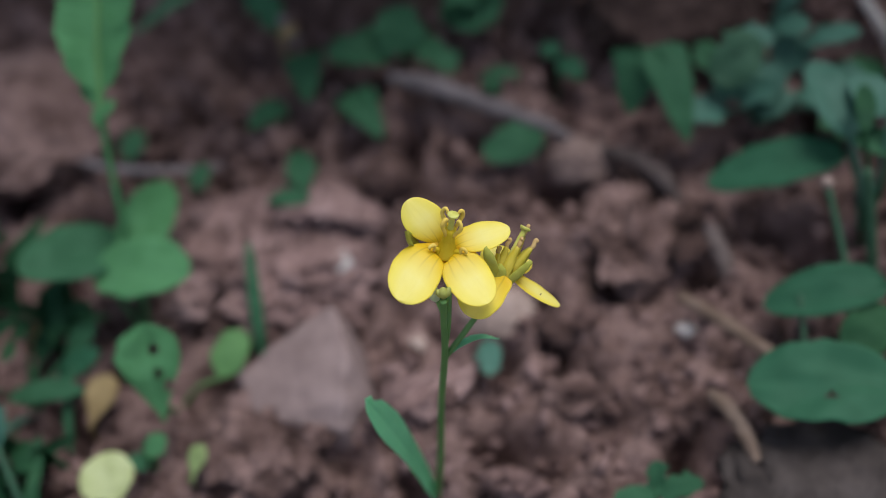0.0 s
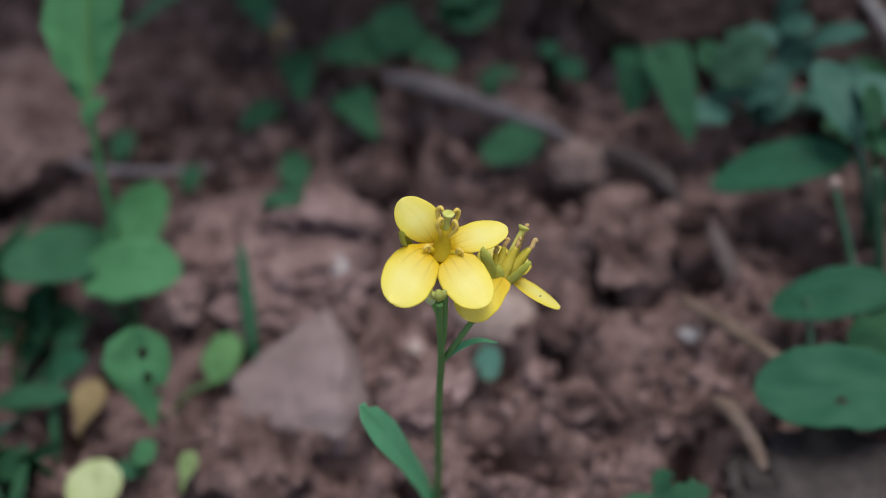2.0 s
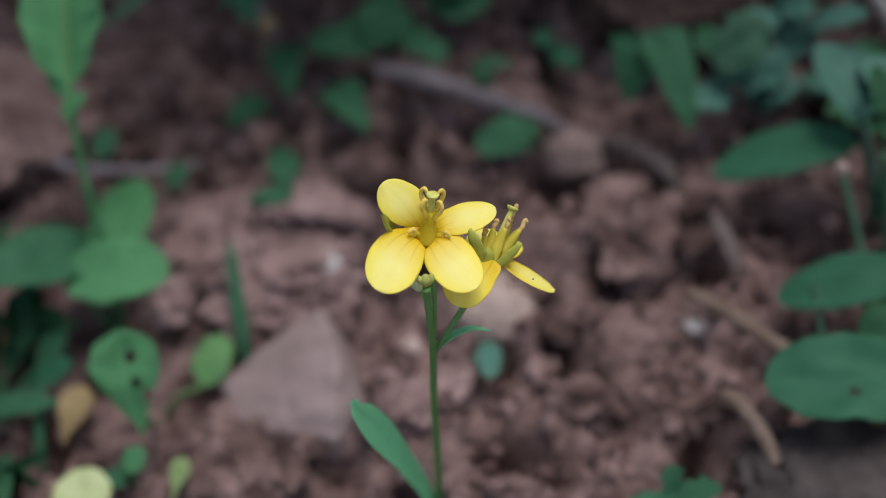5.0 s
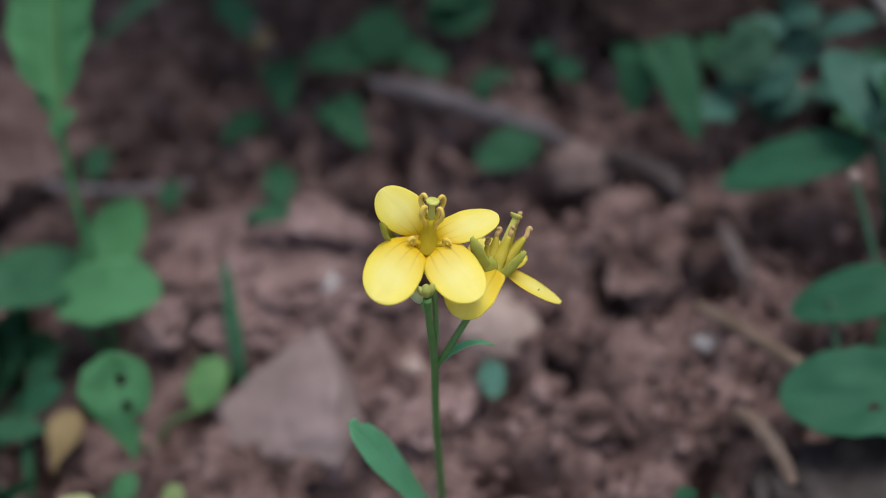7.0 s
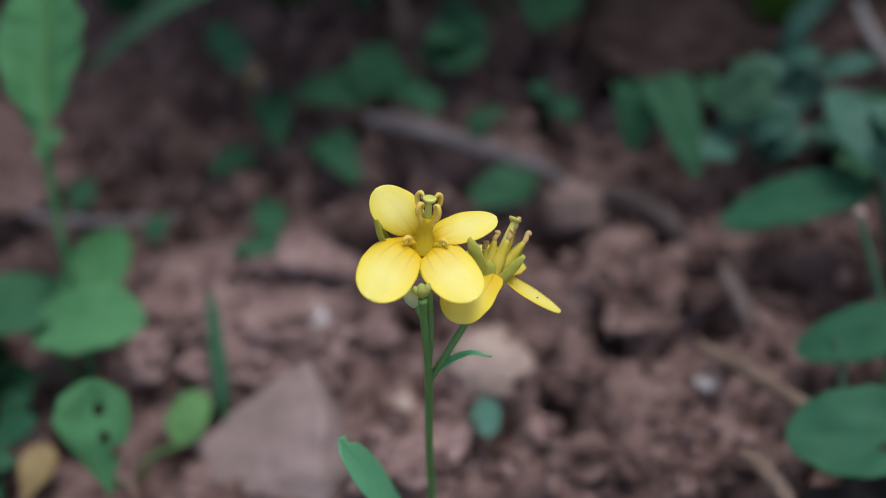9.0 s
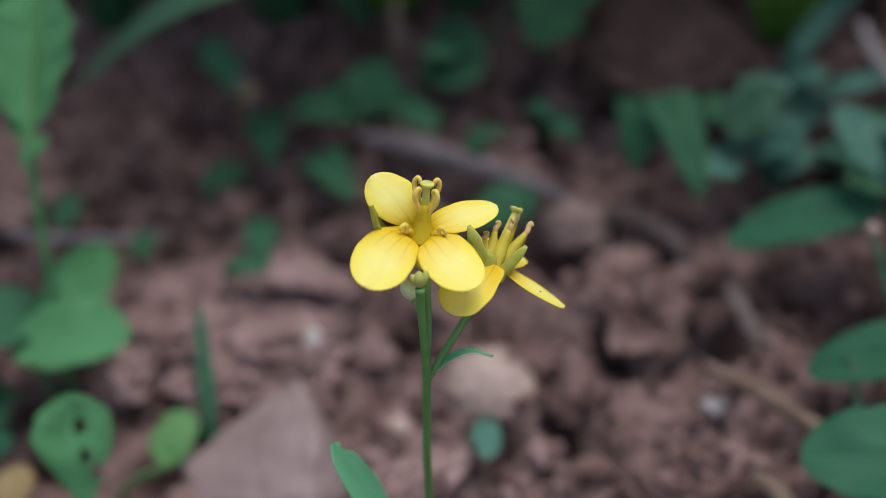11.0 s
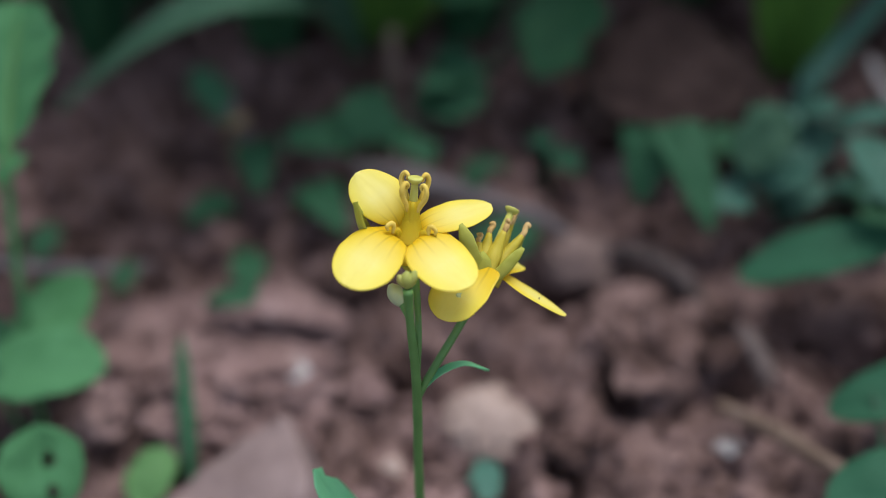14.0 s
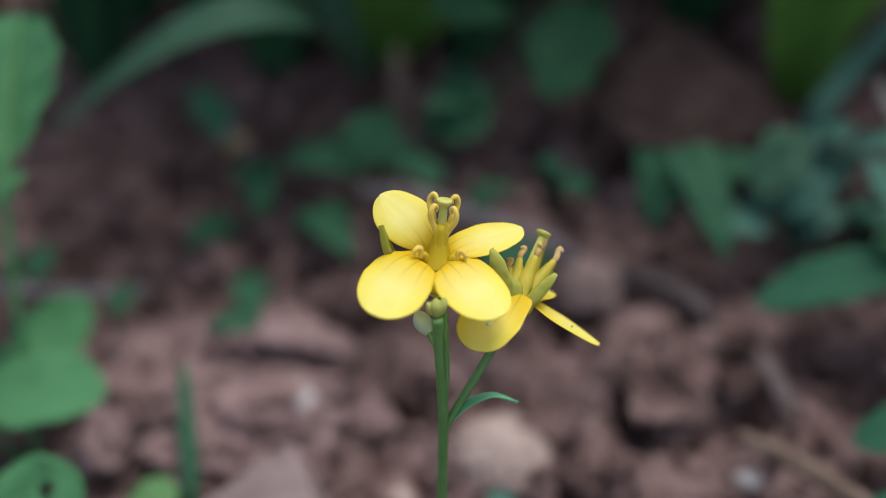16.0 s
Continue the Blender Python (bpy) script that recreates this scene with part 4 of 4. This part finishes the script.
def shade_tufts():
    """Rank grass on the bank behind, mostly out of view, added to shade the soil before it."""
    rnd = random.Random(21)
    for x, y in ((-150, 108), (-128, 116), (-112, 100), (-84, 112), (-66, 104), (-46, 100), (-22, 92), (-4, 98), (10, 104), (26, 100), (44, 104), (60, 92), (78, 90), (92, 100), (108, 96), (138, 92)):
        z = lie(x, y)
        blades = []
        for k in range(13):
            a = rnd.uniform(0, 6.28)
            reach, height = rnd.uniform(12, 60), rnd.uniform(100, 190)
            bx, by = x + rnd.uniform(-9, 9), y + rnd.uniform(-5, 9)
            dx, dy = math.cos(a) * reach, math.sin(a) * reach * 0.6 - 14
            blades.append(([(bx, by, z), (bx + dx * 0.3, by + dy * 0.3, z + height * 0.5), (bx + dx, by + dy, z + height)], rnd.uniform(9, 14)))
        grass("grass_tuft", (x, y), blades, "leaf_dark", "tall tuft of broad dark green grass, mostly unseen, shading the bank")


shade_tufts()


def thin_stalk(points, radii, material, label, tip=None):
    base = mm(points[0])
    thing = empty("bare_stalk", base, label, "stalk")
    bm = bmesh.new()
    tube(bm, [mm(p) - base for p in points], [r * MM for r in radii], 8, 16)
    part("stalk", bm, material, thing)
    if tip:
        bm = lump(77, 1.2, 0.15, 0.0, 2)
        bmesh.ops.transform(bm, matrix=Matrix.Translation(mm(points[-1]) - base) @ Matrix.Scale(tip * MM, 4), verts=bm.verts)
        part("bud", bm, "pale", thing, "pale closed bud")


thin_stalk([(64.5, -33, 4.0), (64.0, -26.0, 9.5), (62.7, -18.7, 15.4), (59.6, -11.0, 23.4)], [0.75, 0.7, 0.65, 0.55], "leaf_sage", "thin stalk with a pale bud at its tip", 2.3)
thin_stalk([(54.9, -37, 5.0), (54.8, -34.0, 9.5), (54.3, -27.6, 13.8)], [0.5, 0.5, 0.4], "leaf_sage", "thin greyish-green stalk before a leaf")
thin_stalk([(-77.6, -60.0, -9.0), (-78.6, -57.5, -4.5), (-81.2, -52.0, 2.0)], [0.7, 0.7, 0.6], "leaf_sage", "thin greyish stalk at the edge of the weeds")
thin_stalk([(70.3, -21, 5.5), (68, -15, 17), (65.4, -11.3, 27)], [1.1, 1.0, 0.8], "leaf_sage", "greyish-green upright stalk of a weed")


# -- the flowering mustard plant; its parts are placed from the stem's foot
mustard = empty("mustard_plant", PLANT_BASE, "slender mustard plant with two yellow four-petalled flowers", "flower")


def loc(p):
    return mm(p) - PLANT_BASE


bm = bmesh.new()
tube(bm, [loc(p) for p in ((-6.8, -57.3, -7), (-6.6, -57.5, 12), (-6.9, -57.3, 30), (-6.8, -57.3, 43.5), (-7.2, -57.0, 52), (-7.3, -56.7, 55.6))], [0.00065, 0.00053, 0.0005, 0.00048, 0.0004, 0.0005], 14, 40)
part("stem", bm, "stem", mustard)


def stalk(points, radii, material="stem"):
    bm = bmesh.new()
    tube(bm, [loc(p) for p in points], [r * MM for r in radii], 12, 24)
    return part("pedicel", bm, material, mustard)


stalk([(-6.8, -57.1, 44), (-6.5, -56.3, 49), (-6.6, -53.4, 52.6), (-7.1, -50.7, 54.5)], [0.3, 0.32, 0.34, 0.6])
stalk([(-6.8, -57.3, 42.5), (-5.2, -56.3, 45.2), (-2.6, -53.8, 48.5), (-0.5, -51.75, 51.85)], [0.42, 0.4, 0.4, 0.55])
stalk([(-7.1, -57.0, 50.2), (-7.3, -56.2, 51.4), (-8.0, -54.6, 52.2)], [0.26, 0.24, 0.32])


def mustard_leaf(points, width, normal, kind, material, label, cup=0.1, thick=0.0004, wave=0.05, seed=1.0):
    bm = bmesh.new()
    blade(bm, [loc(p) for p in points], width * MM, normal, kind, cup, wave, thick, 44, 14, seed)
    return part("leaf", bm, material, mustard, label)


mustard_leaf([(-6.9, -57.7, -4), (-9.0, -59.2, 9), (-12.3, -60.3, 22.5), (-17.3, -60.0, 35.4)], 4.7, (0.16, -0.12, 1.0), "spoon", "bract", "long sea-green stem leaf", 0.08)
mustard_leaf([(-6.6, -57.2, 42.8), (-4.8, -56.4, 44.7), (-2.2, -55.4, 45.1), (0.4, -54.7, 43.5)], 1.0, (0.05, 0.05, 1.0), "lance", "bract", "narrow curved green bract", 0.15, 0.0003)


def bud(at, tip, width, material, label=""):
    a, b = loc(at), loc(tip)
    axis = b - a
    bm = bmesh.new()
    tube(bm, [a, a + axis * 0.33, a + axis * 0.66, b], [width * w * MM for w in (0.22, 0.38, 0.47, 0.5, 0.47, 0.36, 0.14)], 16, 24, 0.12)
    return part("bud", bm, material, mustard, label)


bud((-7.35, -56.4, 55.6), (-7.4, -56.0, 57.2), 1.3, "crown", "small yellow-green bud")
bud((-7.6, -56.3, 55.7), (-8.15, -56.1, 56.9), 0.85, "crown", "small yellow-green bud")
bud((-7.1, -56.3, 55.7), (-6.6, -55.9, 57.2), 0.9, "crown", "small yellow-green bud")
bud((-8.0, -54.6, 52.1), (-9.1, -53.2, 53.5), 1.7, "bud", "pale green closed bud")


def flower(centre, axis, petals, sepals, pistil_top, stamens, shorts, tips=(), fat=1.0, deep=0.0026):
    """An open flower on its receptacle: petals, sepals, stamens that close round the pistil, and the pistil."""
    origin = loc(centre)

    def rel(p):
        return loc(p) - origin

    axis, top = Vector(axis).normalized(), rel(pistil_top)
    foot = -axis * deep
    line = top - foot
    up = line.normalized()
    bm = bmesh.new()
    tube(bm, [foot - axis * 0.0006, foot, foot.lerp(Vector((0, 0, 0)), 0.35), foot.lerp(Vector((0, 0, 0)), 0.6)], [0.0006, 0.0010, 0.0011, 0.0009], 14, 12)
    cup = part("flower", bm, "sepal", mustard, "open yellow flower with four petals")
    cup.location = origin
    for n, (tip, bend, width, normal, lean, trim) in enumerate(petals):
        tip = rel(tip)
        side = (tip - axis * tip.dot(axis)).normalized()
        start = -axis * 0.0014 + side * 0.0009
        bm = bmesh.new()
        line_p = [start, side * 0.0013 + axis * 0.0004, tip * 0.5 + Vector(normal) * bend * MM, tip]
        blade(bm, line_p, width * MM, Vector(normal), "petal", -0.03, 0.016, 0.00018, 40, 24, n * 3.7 + centre[0], (), mm(lean), trim)
        part("petal", bm, "petal", cup)
    for n, (tip, width, *bow) in enumerate(sepals):
        tip = rel(tip)
        out = tip - foot
        side = (out - axis * out.dot(axis)).normalized()
        bm = bmesh.new()
        middle = [rel(p) for p in bow] or [foot + out * 0.35 + side * 0.0007, foot + out * 0.7 + side * 0.0004]
        blade(bm, [foot + side * 0.0008, *middle, tip], width * MM, axis * 0.3 - side, "sepal", 0.45, 0.03, 0.0005, 24, 10, n * 2.3)
        part("sepal", bm, "sepal", cup)
    bm = bmesh.new()
    tube(bm, [foot, foot + line * 0.5, top - line * 0.08, top - line * 0.03], [0.0007, 0.00048, 0.00034, 0.00042], 16, 16)
    tube(bm, [top - line * 0.05, top - line * 0.02, top + line * 0.008], [0.00045, 0.00068, 0.00074], 20, 6)
    tube(bm, [top + line * 0.008, top + line * 0.014, top - line * 0.045], [0.00074, 0.0006, 0.0003], 20, 6)
    part("pistil", bm, "pistil", cup)
    right = (Vector((1, 0, 0)) - up * up.x).normalized()
    front = right.cross(up).normalized()
    size = line.length
    if stamens:
        bm = bmesh.new()
        tube(bm, [foot + line * 0.26, foot + line * 0.34, foot + line * 0.42, foot + line * 0.52], [0.0017, 0.00135, 0.00105, 0.0008], 24, 16)
        part("nectary", bm, "filament", cup)
    for angle, head, hook in stamens:
        out = right * math.cos(radians(angle)) + front * math.sin(radians(angle))
        bm = bmesh.new()
        tube(bm, [foot + out * 0.0015, foot + up * size * 0.2 + out * 0.0008, foot + up * size * 0.4 + out * 0.00048, foot + up * size * 0.74 + out * 0.0005], [0.0008 * fat, 0.0006 * fat, 0.00046 * fat, 0.0003 * fat], 12, 14)
        rod = part("stamen", bm, "filament", cup)
        # a headless rod is no true stamen, only filler for the bundle's front
        if head < -1:
            continue
        path = [foot + up * size * 0.62 + out * 0.0006]
        for reach, height in ((0.95, 0.70), (1.4, 0.79), (1.55, 0.885), (1.2, 0.95), (0.85, 0.92), (0.95, 0.875))[: 6 if hook else 4]:
            path.append(foot + up * size * (height + head) + out * reach * MM * (1 if hook else 0.95))
        bm = bmesh.new()
        tube(bm, path, [0.00022 * fat, 0.00025 * fat, 0.00026 * fat, 0.00024, 0.0002, 0.00012], 12, 30, 0.2)
        part("anther", bm, "anther", rod)
    for tip in tips:
        tip = rel(tip)
        away = tip - foot
        out = (away - up * away.dot(up)).normalized()
        knee = foot + away * 0.83 + out * 0.0002
        bm = bmesh.new()
        tube(bm, [foot + out * 0.001, foot + away * 0.4 + out * 0.0003, knee], [0.0007, 0.00055 * fat, 0.00026], 12, 14)
        rod = part("stamen", bm, "pale_filament", cup)
        bm = bmesh.new()
        tube(bm, [knee - away * 0.06, knee + away * 0.05, tip - away * 0.05, tip, tip + out * 0.00035 - up * 0.0001], [0.00022, 0.0003, 0.00027, 0.0003, 0.00012], 12, 20, 0.45)
        part("anther", bm, "tan_anther", rod)
    for tip in shorts:
        tip = rel(tip)
        out = (tip - up * tip.dot(up)).normalized()
        bm = bmesh.new()
        tube(bm, [foot + out * 0.0009, tip * 0.45 + out * 0.0004, tip - up * 0.0007], [0.0004, 0.0003, 0.0002], 10, 12)
        rod = part("stamen", bm, "filament", cup)
        bm = bmesh.new()
        tube(bm, [tip - up * 0.0008, tip, tip + up * 0.0002 + out * 0.0003, tip - up * 0.0001 + out * 0.0007, tip - up * 0.0005 + out * 0.0006], [0.00018, 0.00025, 0.00025, 0.00021, 0.00012], 12, 20, 0.2)
        part("anther", bm, "anther", rod)
    return cup


bloom = flower(
    (-7.2, -50.5, 57.1), (0.08, 0.1, 1),
    [
        ((-12.3, -45.8, 61.3), 0.4, 5.1, (-0.1, -0.4, 0.9), (0, 0.3, 0.2), (0.8, 0.1)),
        ((-12.9, -58.0, 57.3), 0.3, 6.7, (-0.05, -0.2, 1), (-1.0, 0.1, 0.1), (0.36, 0.1)),
        ((-1.8, -57.5, 56.4), 0.2, 6.0, (0.05, -0.15, 1), (0.2, -0.1, 0.0), (0.1, 0.25)),
        ((0.75, -47.45, 58.45), 0.3, 4.3, (0, -0.1, 1), (0, 0.2, 0.1), (0.1, 0.8)),
    ],
    [((-12.1, -50.4, 61.1), 1.9, (-9.8, -50.0, 55.2), (-11.4, -49.6, 57.2)), ((-3.6, -50.2, 55.4), 1.7), ((-7.3, -52.6, 55.0), 1.6), ((-7.0, -47.6, 56.6), 1.6)],
    (-6.5, -48.75, 62.5), ((42, 0.01, True), (138, 0.02, True), (215, 0.09, True), (325, 0.08, True), (90, -9, False)), ((-8.6, -50.8, 58.7), (-5.3, -50.9, 58.3)),
)
second_bloom = flower(
    (0.3, -50.6, 53.1), (0.41, 0.62, 0.66),
    [
        ((-4.2, -56.4, 51.7), 0.9, 6.3, (-0.3, -0.15, 0.95), (-0.5, -0.4, -0.3), (0, 0)),
        ((8.0, -52.2, 48.4), 0.5, 3.2, (0.46, 0.23, 0.85), (-0.2, 0, -0.5), (0.45, 0.45)),
        ((3.6, -45.8, 50.0), 0.3, 4.0, (0.3, 0.4, 0.85), (0, 0, 0), (0, 0)),
        ((-1.4, -46.3, 52.9), 0.4, 4.4, (-0.2, 0.4, 0.85), (0, 0, 0), (0, 0)),
    ],
    [((3.7, -50.0, 55.2), 1.6), ((-2.3, -50.5, 58.5), 2.1), ((-0.2, -50.9, 55.5), 2.0), ((3.9, -47.6, 55.0), 1.9)],
    (2.85, -46.3, 57.1), (), (), ((0.9, -47.7, 56.4), (2.4, -47.8, 56.8), (4.35, -47.3, 55.9), (-0.35, -48.5, 55.7), (3.4, -45.2, 56.0)), 1.5, 0.0013,
)


def speck(at, size, material, label, seed):
    bm = lump(seed, 0.35, 0.5, 0.2, 2, 0.1)
    bmesh.ops.transform(bm, matrix=Matrix.Translation(loc(at) - second_bloom.location) @ Matrix.Scale(size * MM, 4), verts=bm.verts)
    part("speck", bm, material, second_bloom, label)


speck((-2.3, -54.2, 52.9), 1.3, "bud", "whitish speck on the petal", 61)
speck((-1.7, -54.0, 53.1), 0.7, "bud", "whitish speck on the petal", 62)
speck((5.3, -51.9, 50.4), 0.22, "clod", "tiny brown speck on the petal", 63)

# -- focus: a small aperture's depth of field, set on the nearer flower
cam.data.dof.use_dof = True
cam.data.dof.focus_object = bloom
cam.data.dof.aperture_fstop = 9.0


def motions():
    """The plant rocks on its foot in the wind, plus a slow drift fitted to the camera's view: seconds, and degrees
    about x and y.
    """
    sway = [
        (0, 2.16, 2.99),
        (0.5, 2.52, 2.99),
        (1, 2.74, 2.54),
        (1.5, 2.66, 2.21),
        (2, 2.60, 2.14),
        (2.5, 2.76, 2.33),
        (3, 2.76, 2.28),
        (3.5, 3.07, 2.90),
        (4, 2.37, 1.72),
        (6.5, 1.12, -0.10),
        (7, 1.11, 0.45),
        (7.5, 0.83, 0.93),
        (8, 0.48, -0.13),
        (8.5, 0.09, -1.10),
        (9, -0.70, -0.17),
        (11.5, -2.05, -1.19),
        (12, -2.04, -1.24),
        (12.5, -2.17, -1.30),
        (13, -2.76, -1.76),
        (13.5, -2.78, -1.64),
        (14, -3.22, -2.56),
        (14.5, -3.08, -2.99),
        (15, -3.00, -3.06),
        (15.5, -2.91, -3.39),
        (16, -2.55, -2.81),
    ]
    x, y, z = PLANT_BASE
    walk(mustard, [(t, pose(x, y, z, ax, ay, 0)) for t, ax, ay in sway])


motions()
